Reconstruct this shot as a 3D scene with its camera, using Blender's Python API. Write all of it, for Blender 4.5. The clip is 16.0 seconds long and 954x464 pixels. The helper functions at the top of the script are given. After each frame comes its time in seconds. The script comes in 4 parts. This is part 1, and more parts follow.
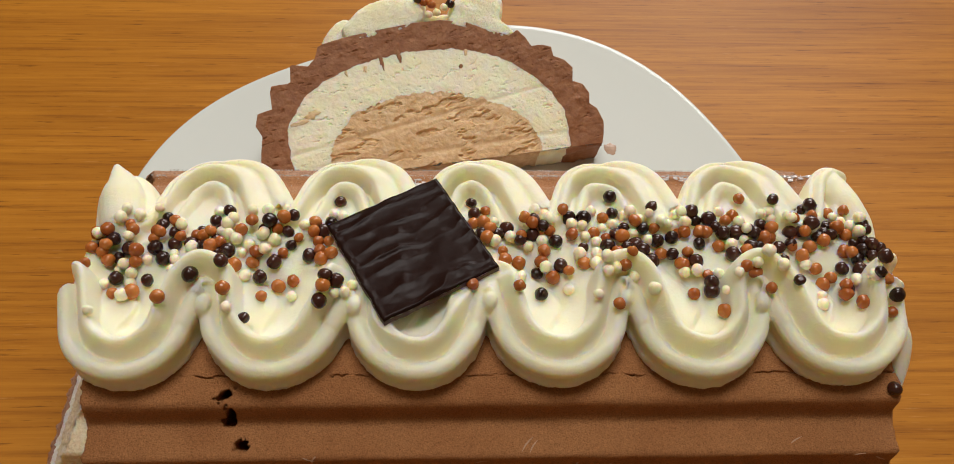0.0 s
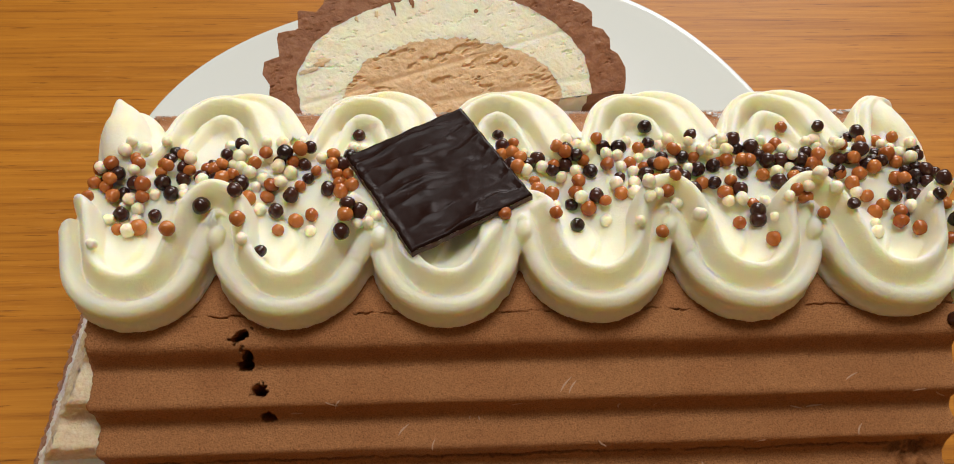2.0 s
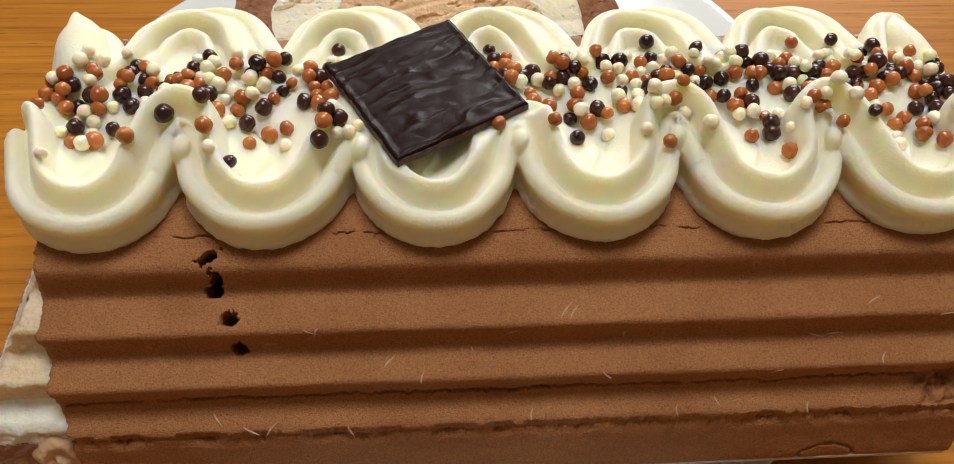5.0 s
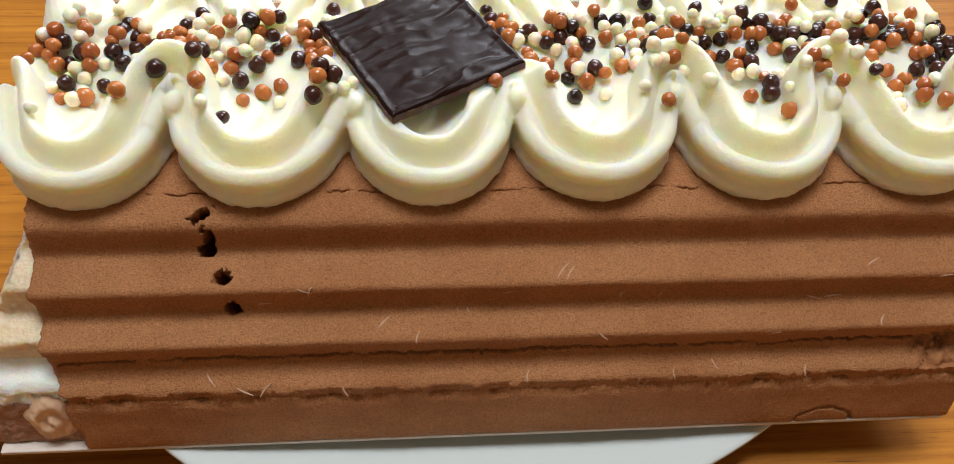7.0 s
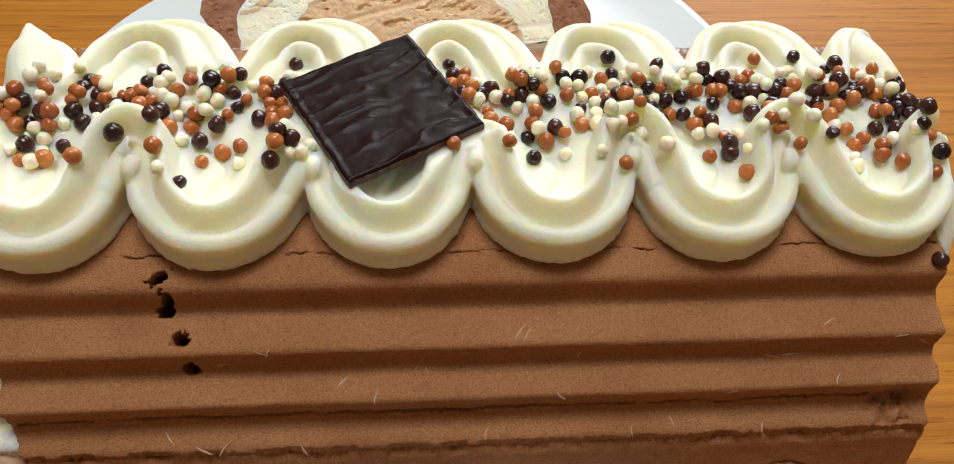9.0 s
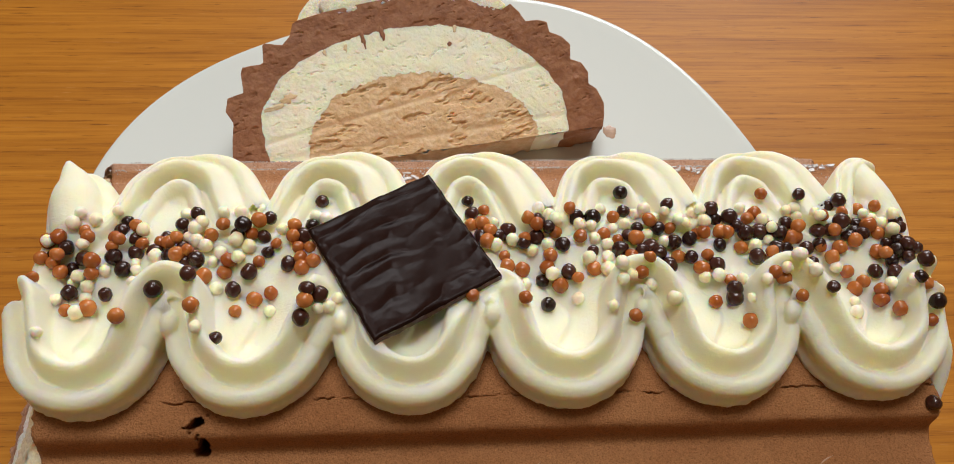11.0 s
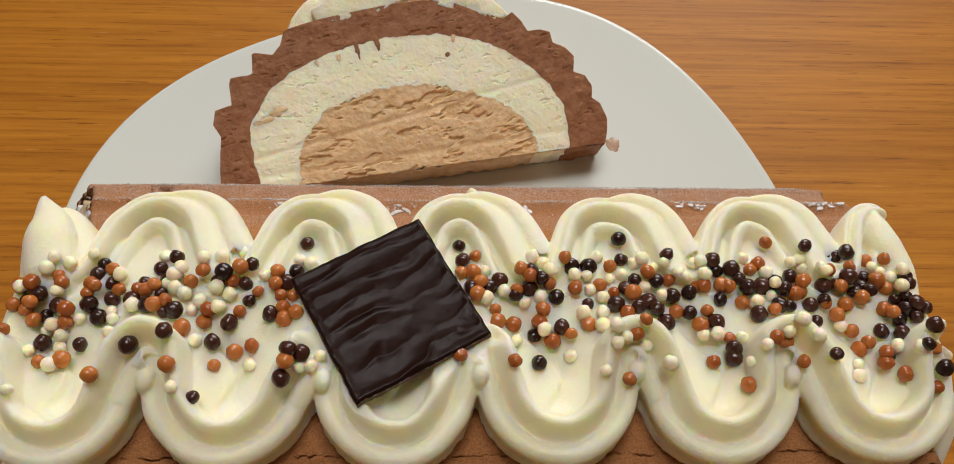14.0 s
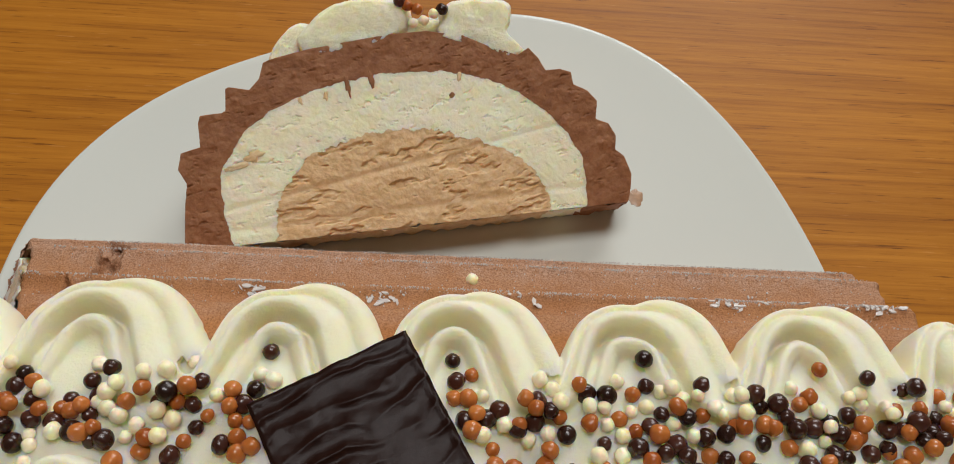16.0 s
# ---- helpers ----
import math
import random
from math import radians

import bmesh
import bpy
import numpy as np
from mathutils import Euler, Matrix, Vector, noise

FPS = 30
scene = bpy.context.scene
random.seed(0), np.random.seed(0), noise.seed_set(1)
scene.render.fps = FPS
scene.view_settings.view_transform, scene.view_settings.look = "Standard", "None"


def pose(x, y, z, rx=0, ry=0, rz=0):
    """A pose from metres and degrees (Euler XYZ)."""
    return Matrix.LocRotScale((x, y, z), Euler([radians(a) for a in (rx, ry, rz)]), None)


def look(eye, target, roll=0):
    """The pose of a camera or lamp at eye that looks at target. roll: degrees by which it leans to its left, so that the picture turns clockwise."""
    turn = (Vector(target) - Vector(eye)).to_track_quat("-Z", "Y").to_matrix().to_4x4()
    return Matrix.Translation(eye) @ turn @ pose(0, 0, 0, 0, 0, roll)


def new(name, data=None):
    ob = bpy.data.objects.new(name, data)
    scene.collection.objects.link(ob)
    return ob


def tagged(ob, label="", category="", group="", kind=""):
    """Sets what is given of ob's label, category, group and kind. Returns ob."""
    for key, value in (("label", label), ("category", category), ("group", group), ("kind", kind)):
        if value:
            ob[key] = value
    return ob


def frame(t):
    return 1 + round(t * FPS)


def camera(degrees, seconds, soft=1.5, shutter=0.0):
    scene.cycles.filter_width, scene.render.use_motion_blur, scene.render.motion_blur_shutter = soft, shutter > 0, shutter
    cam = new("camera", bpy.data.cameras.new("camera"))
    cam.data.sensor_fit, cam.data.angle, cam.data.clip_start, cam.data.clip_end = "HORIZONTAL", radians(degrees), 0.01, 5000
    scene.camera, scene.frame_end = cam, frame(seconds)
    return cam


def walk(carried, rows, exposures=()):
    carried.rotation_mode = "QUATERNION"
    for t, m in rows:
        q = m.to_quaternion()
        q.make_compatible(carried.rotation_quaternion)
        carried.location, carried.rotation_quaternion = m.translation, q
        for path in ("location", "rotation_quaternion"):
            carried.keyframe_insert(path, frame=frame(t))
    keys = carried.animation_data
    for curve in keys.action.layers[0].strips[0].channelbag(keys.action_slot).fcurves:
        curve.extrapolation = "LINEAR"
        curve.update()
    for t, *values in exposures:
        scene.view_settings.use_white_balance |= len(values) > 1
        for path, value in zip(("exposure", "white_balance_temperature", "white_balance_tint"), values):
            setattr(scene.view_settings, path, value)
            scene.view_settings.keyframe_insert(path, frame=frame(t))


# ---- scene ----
cam = camera(60.0, 16.0, 1.0)
METRES, EYE, TILT, LEAN, TURN = 0.23, 0.276, -50.0, -1.7, -1.5
ROWS = [
    (0.0, 0.0, 0.0, 0.0, 0.0, 0.0, -0.0),
    (0.5, -0.008, 0.0323, -0.0202, -0.09, 0.23, 0.18),
    (1.0, -0.0244, 0.0541, -0.0498, -0.21, 0.36, 0.36),
    (1.5, -0.0366, 0.0633, -0.0747, -0.34, 0.5, 0.62),
    (2.0, -0.0456, 0.0675, -0.0889, -0.48, 0.25, 0.88),
    (2.5, -0.0534, 0.086, -0.1102, -0.78, 0.01, 1.15),
    (3.0, -0.0613, 0.1079, -0.1265, -1.02, 0.59, 1.23),
    (3.5, -0.0622, 0.1164, -0.1397, -1.3, 0.95, 1.23),
    (4.0, -0.0577, 0.1206, -0.1585, -1.52, 0.66, 1.27),
    (4.5, -0.0522, 0.1268, -0.1827, -1.72, 1.26, 1.32),
    (5.0, -0.0587, 0.1509, -0.1947, -1.82, 1.11, 1.33),
    (7.5, -0.0563, 0.1591, -0.2291, -2.1, 0.23, 1.12),
    (8.0, -0.0471, 0.1504, -0.2157, -2.22, 0.05, 1.03),
    (8.5, -0.0412, 0.1418, -0.1924, -2.28, 0.4, 0.94),
    (9.0, -0.0171, 0.154, -0.154, -2.3, -0.19, 0.97),
    (9.5, -0.0103, 0.1667, -0.1015, -1.97, -1.43, 0.9),
    (10.0, -0.0262, 0.1343, -0.0426, -1.77, -1.26, 0.64),
    (12.5, -0.0246, 0.1339, 0.1026, -1.42, -5.17, 0.35),
    (13.0, -0.0116, 0.135, 0.1118, -1.36, -5.63, 0.12),
    (13.5, -0.003, 0.1312, 0.1316, -1.32, -5.64, -0.23),
    (14.0, -0.0077, 0.1579, 0.1555, -1.16, -5.89, -0.69),
    (14.5, -0.0083, 0.2128, 0.1938, -1.15, -6.27, -1.2),
    (15.0, -0.0223, 0.2589, 0.2219, -0.99, -6.93, -1.76),
    (15.5, -0.012, 0.3087, 0.2531, -0.74, -7.69, -2.43),
    (16.0, -0.0056, 0.3394, 0.2851, -0.59, -8.48, -3.13),
]
walk(cam, [(t, pose(0, 0, EYE, TILT, LEAN, TURN) @ pose(METRES * x, METRES * y, METRES * z, 90 + pitch, roll, yaw)) for t, x, y, z, yaw, pitch, roll in ROWS],
     exposures=[(0, -0.3, 6550, 12), (1.5, -0.2, 6500, 12), (2, -0.1, 6400, 12), (3.5, -0.08, 6350, 12), (5, 0.0, 6250, 12), (7.5, 0.36, 5750, 10), (8.5, 0.15, 5850, 10), (9, 0.1, 5800, 10), (10, -0.1, 6000, 11), (12.5, -0.24, 6450, 13), (14, -0.38, 6500, 13), (16, -0.48, 6350, 11)])


# ---------------------------------------------------------------- light
world = bpy.data.worlds.new("sky")
scene.world = world
world.use_nodes = True
wn = world.node_tree.nodes
sky = wn.new("ShaderNodeTexSky")
sky.sky_type = "NISHITA"
sky.sun_disc = False
sky.sun_elevation = radians(38)
sky.sun_rotation = radians(200)
wn["Background"].inputs["Strength"].default_value = 0.05
world.node_tree.links.new(sky.outputs[0], wn["Background"].inputs["Color"])


def area_lamp(name, place, aim, wide, high, watts, colour):
    data = bpy.data.lights.new(name, "AREA")
    data.shape, data.size, data.size_y = "RECTANGLE", wide, high
    data.energy, data.color = watts, colour
    ob = new(name, data)
    ob.matrix_world = look(place, aim)
    return ob


# added overhead lamp with no known source, for light from above
area_lamp("overhead_fill_lamp", (-0.02, 0.36, 1.78), (0.0, 0.24, 0.0), 0.70, 0.45, 21.0, (1.0, 0.975, 0.935))
area_lamp("window_daylight", (0.58, 1.93, 1.22), (0.32, 0.0, 0.15), 1.2, 0.95, 39.0, (1.0, 0.975, 0.935))


# ---------------------------------------------------------------- materials
def material(name):
    m = bpy.data.materials.new(name)
    m.use_nodes = True
    nt = m.node_tree
    b = nt.nodes["Principled BSDF"]
    co = nt.nodes.new("ShaderNodeTexCoord")
    return m, nt, b, co.outputs["Object"]


def noise_node(nt, vec, scale, detail=4.0, rough=0.6, stretch=None):
    if stretch:
        mp = nt.nodes.new("ShaderNodeMapping")
        mp.inputs["Scale"].default_value = stretch
        nt.links.new(vec, mp.inputs["Vector"])
        vec = mp.outputs[0]
    n = nt.nodes.new("ShaderNodeTexNoise")
    n.inputs["Scale"].default_value = scale
    n.inputs["Detail"].default_value = detail
    n.inputs["Roughness"].default_value = rough
    nt.links.new(vec, n.inputs["Vector"])
    return n.outputs["Fac"]


def ramp(nt, fac, stops):
    r = nt.nodes.new("ShaderNodeValToRGB")
    el = r.color_ramp.elements
    while len(el) < len(stops):
        el.new(0.5)
    for e, (p, c) in zip(el, stops):
        e.position, e.color = p, (*c, 1)
    nt.links.new(fac, r.inputs[0])
    return r.outputs[0]


def mix(nt, a, b, fac, mode="MIX"):
    m = nt.nodes.new("ShaderNodeMix")
    m.data_type, m.blend_type = "RGBA", mode
    for sock, v in ((m.inputs[0], fac), (m.inputs[6], a), (m.inputs[7], b)):
        if hasattr(v, "links") or hasattr(v, "is_output"):
            nt.links.new(v, sock)
        else:
            sock.default_value = v if isinstance(v, float) else (*v, 1)
    return m.outputs[2]


def bump(nt, b, height, strength, distance, base=None):
    n = nt.nodes.new("ShaderNodeBump")
    n.inputs["Strength"].default_value = strength
    n.inputs["Distance"].default_value = distance
    nt.links.new(height, n.inputs["Height"])
    if base is not None:
        nt.links.new(base, n.inputs["Normal"])
    nt.links.new(n.outputs[0], b.inputs["Normal"])
    return n.outputs[0]


def wood_material():
    m, nt, b, co = material("oiled_oak")
    wide = noise_node(nt, co, 1.0, 3, 0.55, (2.2, 34, 34))
    grain = noise_node(nt, co, 1.0, 6, 0.72, (11, 430, 430))
    fleck = noise_node(nt, co, 1.0, 4, 0.6, (46, 900, 900))
    pale = noise_node(nt, co, 1.0, 3, 0.6, (70, 1200, 1200))
    c = ramp(nt, grain, [(0.30, (0.235, 0.080, 0.0070)), (0.47, (0.375, 0.142, 0.0110)), (0.68, (0.465, 0.190, 0.0175))])
    w = ramp(nt, wide, [(0.30, (0.80, 0.75, 0.66)), (0.60, (1.04, 1.04, 1.04))])
    c = mix(nt, c, w, 1.0, "MULTIPLY")
    f = ramp(nt, fleck, [(0.31, (0.34, 0.26, 0.20)), (0.39, (1.0, 1.0, 1.0))])
    c = mix(nt, c, f, 0.85, "MULTIPLY")
    p = ramp(nt, pale, [(0.64, (0.0, 0.0, 0.0)), (0.74, (0.35, 0.35, 0.35))])
    c = mix(nt, c, (0.62, 0.33, 0.11), p)
    nt.links.new(c, b.inputs["Base Color"])
    b.inputs["Roughness"].default_value = 0.5
    b.inputs["Specular IOR Level"].default_value = 0.18
    bump(nt, b, fleck, 0.25, 0.0003)
    return m


def chocolate_ice_material(name, dark, light):
    m, nt, b, co = material(name)
    n1 = noise_node(nt, co, 45, 4, 0.6)
    n2 = noise_node(nt, co, 2300, 2, 0.6)
    n3 = noise_node(nt, co, 1200, 4, 0.75)
    c = ramp(nt, n1, [(0.3, dark), (0.7, light)])
    g = ramp(nt, n3, [(0.30, (0.78, 0.75, 0.72)), (0.5, (1.0, 1.0, 1.0)), (0.72, (1.22, 1.2, 1.12))])
    c = mix(nt, c, g, 0.75, "MULTIPLY")
    h = ramp(nt, n2, [(0.30, (0.55, 0.50, 0.46)), (0.48, (1.0, 1.0, 1.0)), (0.66, (1.16, 1.16, 1.14)), (0.74, (1.5, 1.5, 1.42))])
    c = mix(nt, c, h, 0.75, "MULTIPLY")
    # frost on the far flank; its bands also paint lit lips and shaded treads
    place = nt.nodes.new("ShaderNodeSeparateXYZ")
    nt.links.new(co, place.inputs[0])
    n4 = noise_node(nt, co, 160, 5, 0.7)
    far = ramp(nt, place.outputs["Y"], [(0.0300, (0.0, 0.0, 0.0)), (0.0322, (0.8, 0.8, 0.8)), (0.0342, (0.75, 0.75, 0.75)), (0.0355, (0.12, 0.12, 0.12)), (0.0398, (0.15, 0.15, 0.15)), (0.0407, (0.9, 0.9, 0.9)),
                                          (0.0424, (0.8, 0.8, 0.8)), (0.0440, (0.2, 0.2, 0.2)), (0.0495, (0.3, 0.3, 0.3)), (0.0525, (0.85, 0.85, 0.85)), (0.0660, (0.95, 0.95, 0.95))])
    frost_and_shade = mix(nt, far, ramp(nt, n4, [(0.3, (0.2, 0.2, 0.2)), (0.7, (0.85, 0.85, 0.85))]), 1.0, "MULTIPLY")
    c = mix(nt, c, ramp(nt, n2, [(0.35, (0.35, 0.215, 0.145)), (0.65, (0.67, 0.50, 0.40))]), frost_and_shade)
    nt.links.new(c, b.inputs["Base Color"])
    b.inputs["Roughness"].default_value = 0.6
    b.inputs["Specular IOR Level"].default_value = 0.16
    first = bump(nt, b, n3, 0.5, 0.0006)
    bump(nt, b, n2, 1.0, 0.0004, first)
    return m


def cream_material(name, colour, shade, depth=0.0046, fine=1.0):
    m, nt, b, co = material(name)
    n1 = noise_node(nt, co, 90, 4, 0.6)
    n2 = noise_node(nt, co, 1150, 4, 0.8)
    c = ramp(nt, n1, [(0.3, shade), (0.65, colour)])
    nt.links.new(c, b.inputs["Base Color"])
    b.inputs["Roughness"].default_value = 0.5
    b.inputs["Specular IOR Level"].default_value = 0.6
    b.inputs["Sheen Weight"].default_value = 0.25
    b.inputs["Sheen Roughness"].default_value = 0.6
    b.inputs["Sheen Tint"].default_value = (1.0, 1.0, 1.0, 1.0)
    b.inputs["Subsurface Weight"].default_value = 1.0
    b.inputs["Subsurface Radius"].default_value = (1.0, 0.80, 0.36)
    b.inputs["Subsurface Scale"].default_value = depth
    bump(nt, b, n2, fine, 0.00042)
    return m


def crumb_material(name, dark, mid, light, coarse=260, depth=0.0004, grit=0.12, glow=0.25, reach=0.0015):
    m, nt, b, co = material(name)
    n1 = noise_node(nt, co, coarse, 5, 0.65)
    n2 = noise_node(nt, co, 1500, 3, 0.65)
    n0 = noise_node(nt, co, 40, 3, 0.5)
    c = ramp(nt, n1, [(0.22, dark), (0.48, mid), (0.80, light)])
    c = mix(nt, c, ramp(nt, n0, [(0.35, (0.95, 0.94, 0.92)), (0.6, (1.0, 1.0, 1.0))]), 1.0, "MULTIPLY")
    nt.links.new(c, b.inputs["Base Color"])
    b.inputs["Roughness"].default_value = 0.6
    b.inputs["Specular IOR Level"].default_value = 0.3
    b.inputs["Subsurface Weight"].default_value = glow
    b.inputs["Subsurface Radius"].default_value = (1.0, 0.7, 0.4)
    b.inputs["Subsurface Scale"].default_value = reach
    first = bump(nt, b, n1, grit, depth)
    bump(nt, b, n2, 0.45, 0.00025, first)
    return m


def pearl_material(name, a, c2, rough, deep=0.0):
    m, nt, b, co = material(name)
    info = nt.nodes.new("ShaderNodeObjectInfo")
    c = ramp(nt, info.outputs["Random"], [(0.0, a), (1.0, c2)])
    n = noise_node(nt, co, 700, 3, 0.6)
    g = ramp(nt, n, [(0.3, (0.75, 0.73, 0.7)), (0.65, (1.0, 1.0, 1.0))])
    nt.links.new(mix(nt, c, g, 0.6, "MULTIPLY"), b.inputs["Base Color"])
    b.inputs["Roughness"].default_value = rough
    b.inputs["Subsurface Weight"].default_value = deep
    b.inputs["Subsurface Radius"].default_value = (1.0, 0.6, 0.25)
    b.inputs["Subsurface Scale"].default_value = 0.0008
    bump(nt, b, n, 0.3, 0.0004)
    return m


def plain_material(name, colour, rough, wave=12.0, amount=0.08):
    m, nt, b, co = material(name)
    n = noise_node(nt, co, wave, 4, 0.6)
    lo = tuple(v * (1 - amount) for v in colour)
    nt.links.new(ramp(nt, n, [(0.3, lo), (0.7, colour)]), b.inputs["Base Color"])
    b.inputs["Roughness"].default_value = rough
    return m


WOOD = wood_material()
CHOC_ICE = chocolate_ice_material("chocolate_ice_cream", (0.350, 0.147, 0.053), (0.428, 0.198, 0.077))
CHOC_CUT = crumb_material("cut_chocolate_ice_cream", (0.185, 0.067, 0.027), (0.295, 0.125, 0.053), (0.41, 0.20, 0.095))
CREAM = cream_material("piped_cream", (0.99, 0.924, 0.735), (0.985, 0.896, 0.63))
CREAM_CUT = crumb_material("cut_vanilla_ice_cream", (0.975, 0.89, 0.62), (0.99, 0.93, 0.71), (0.99, 0.96, 0.80), glow=0.9, reach=0.0026)
COFFEE_CUT = crumb_material("cut_coffee_ice_cream", (0.61, 0.385, 0.18), (0.75, 0.53, 0.295), (0.85, 0.67, 0.44), 420, 0.0006, glow=0.5, reach=0.0015)
STAIN = crumb_material("coffee_stain", (0.70, 0.46, 0.23), (0.80, 0.58, 0.33), (0.88, 0.70, 0.45), glow=0.5)
# lightened copies of cut coffee and vanilla, making up for dim light there
LIFTED_COFFEE = crumb_material("pale_coffee_ice_cream", (0.70, 0.51, 0.30), (0.85, 0.69, 0.46), (0.94, 0.84, 0.65), 700, 0.0012, 0.6, 0.9, 0.003)
LIFTED_VANILLA = crumb_material("broken_vanilla_ice_cream", (0.95, 0.89, 0.74), (0.97, 0.94, 0.83), (0.98, 0.965, 0.90), 700, 0.0012, 0.6, 0.9, 0.003)
BROKEN_CHOC = crumb_material("broken_chocolate_ice_cream", (0.26, 0.1152, 0.063), (0.44, 0.2352, 0.1485), (0.58, 0.3648, 0.252), 600, 0.0012, 1.0)
SWIRL_CUT = crumb_material("blended_ice_cream", (0.6, 0.3456, 0.198), (0.78, 0.5376, 0.342), (0.88, 0.6912, 0.486), 120, 0.0004)
DARK_CHOC = plain_material("dark_chocolate", (0.018, 0.0066, 0.0045), 0.27, 900, 0.35)
bump(DARK_CHOC.node_tree, DARK_CHOC.node_tree.nodes["Principled BSDF"], noise_node(DARK_CHOC.node_tree, DARK_CHOC.node_tree.nodes["Texture Coordinate"].outputs["Object"], 2600, 3, 0.7), 0.5, 0.00012)
DARK_CHOC.node_tree.nodes["Principled BSDF"].inputs["Specular IOR Level"].default_value = 0.10
SNAPPED_CHOC = plain_material("snapped_chocolate", (0.085, 0.026, 0.016), 0.5, 1400, 0.4)
DARK_PEARL = pearl_material("dark_chocolate_glaze", (0.017, 0.006, 0.004), (0.066, 0.020, 0.012), 0.25)
CARAMEL_PEARL = pearl_material("caramel_glaze", (0.36, 0.092, 0.015), (0.56, 0.195, 0.044), 0.25, 0.4)
WHITE_PEARL = pearl_material("white_chocolate_glaze", (0.975, 0.905, 0.62), (0.98, 0.93, 0.72), 0.3, 1.0)
PORCELAIN = plain_material("white_porcelain", (0.63, 0.67, 0.625), 0.12, 6, 0.02)
FROST = plain_material("ice_frost", (0.90, 0.88, 0.86), 0.12, 900, 0.05)
FROST.node_tree.nodes["Principled BSDF"].inputs["Transmission Weight"].default_value = 0.4
FROST.node_tree.nodes["Principled BSDF"].inputs["IOR"].default_value = 1.31
SMEAR = plain_material("melted_chocolate", (0.44, 0.27, 0.155), 0.35, 500, 0.35)
PALE_CHOC = plain_material("scuffed_chocolate", (0.58, 0.37, 0.235), 0.55, 900, 0.2)
CARD = plain_material("cake_card", (0.72, 0.62, 0.52), 0.6, 200, 0.15)
WALL_PAINT = plain_material("wall_paint", (0.45, 0.375, 0.275), 0.8)
FLOOR_MAT = plain_material("floor_boards", (0.44, 0.29, 0.17), 0.5)


# ---------------------------------------------------------------- mesh helpers
def link(name, bm, mat, parent=None, label="", smooth=True):
    me = bpy.data.meshes.new(name)
    bmesh.ops.recalc_face_normals(bm, faces=bm.faces)
    bm.to_mesh(me)
    bm.free()
    if smooth:
        me.polygons.foreach_set("use_smooth", [True] * len(me.polygons))
    me.materials.append(mat)
    ob = new(name, me)
    if parent:
        ob.parent = parent
    if label:
        ob["label"] = label
    return ob


def part(name, bm, mat, parent, label="", smooth=True):
    return link(name, bm, mat, parent, label, smooth)


def grid_mesh(name, P, mat, parent=None, label="", wrap=False, caps=False):
    """A sheet over an array of points P[i][j]."""
    P = np.asarray(P, float)
    ni, nj = P.shape[:2]
    idx = np.arange(ni * nj).reshape(ni, nj)
    nxt = np.roll(idx, -1, axis=1) if wrap else idx[:, 1:]
    cur = idx if wrap else idx[:, :-1]
    faces = np.stack([cur[:-1], cur[1:], nxt[1:], nxt[:-1]], axis=-1).reshape(-1, 4).tolist()
    if caps:
        faces += [idx[0][::-1].tolist(), idx[-1].tolist()]
    me = bpy.data.meshes.new(name)
    me.from_pydata(P.reshape(-1, 3).tolist(), [], faces)
    bm = bmesh.new()
    bm.from_mesh(me)
    bpy.data.meshes.remove(me)
    return link(name, bm, mat, parent, label)


def box(bm, x0, x1, y0, y1, z0, z1, bevel=0.0):
    made = bmesh.ops.create_cube(bm, size=1.0, matrix=Matrix.LocRotScale(
        ((x0 + x1) / 2, (y0 + y1) / 2, (z0 + z1) / 2), None, (x1 - x0, y1 - y0, z1 - z0)))
    if bevel:
        edges = list({e for v in made["verts"] for e in v.link_edges})
        bmesh.ops.bevel(bm, geom=edges, offset=bevel, segments=3, affect="EDGES", profile=0.5)


def smooth_line(points, n):
    """n points along a soft curve through the given ones."""
    p = np.array(points, float)
    p = np.vstack([2 * p[0] - p[1], p, 2 * p[-1] - p[-2]])
    out = []
    last = len(p) - 3
    for t in np.linspace(0, last, n):
        i = min(int(t), last - 1)
        f = t - i
        a, b, c, d = p[i:i + 4]
        out.append(0.5 * (2 * b + (c - a) * f + (2 * a - 5 * b + 4 * c - d) * f * f + (3 * b - a - 3 * c + d) * f ** 3))
    return np.array(out)


def rough(x, y, z, size, octaves=3):
    return noise.fractal(Vector((x / size, y / size, z / size)), 0.9, 2.1, octaves)


def thing(name, label, category, group="", kind="", at=(0, 0, 0)):
    ob = new(name)
    ob.location = at
    ob.empty_display_size = 0.02
    return tagged(ob, label, category, group, kind)


# ---------------------------------------------------------------- room and table
X0, X1, Y0, Y1, Z0, Z1 = -1.8, 2.4, -1.9, 1.95, -0.74, 1.8
WX0, WX1, WZ0, WZ1 = -0.3, 1.5, 0.55, 1.74


def slab(name, mat, *dims):
    bm = bmesh.new()
    for d in dims:
        box(bm, *d)
    return tagged(link(name, bm, mat, smooth=False), kind="structure")


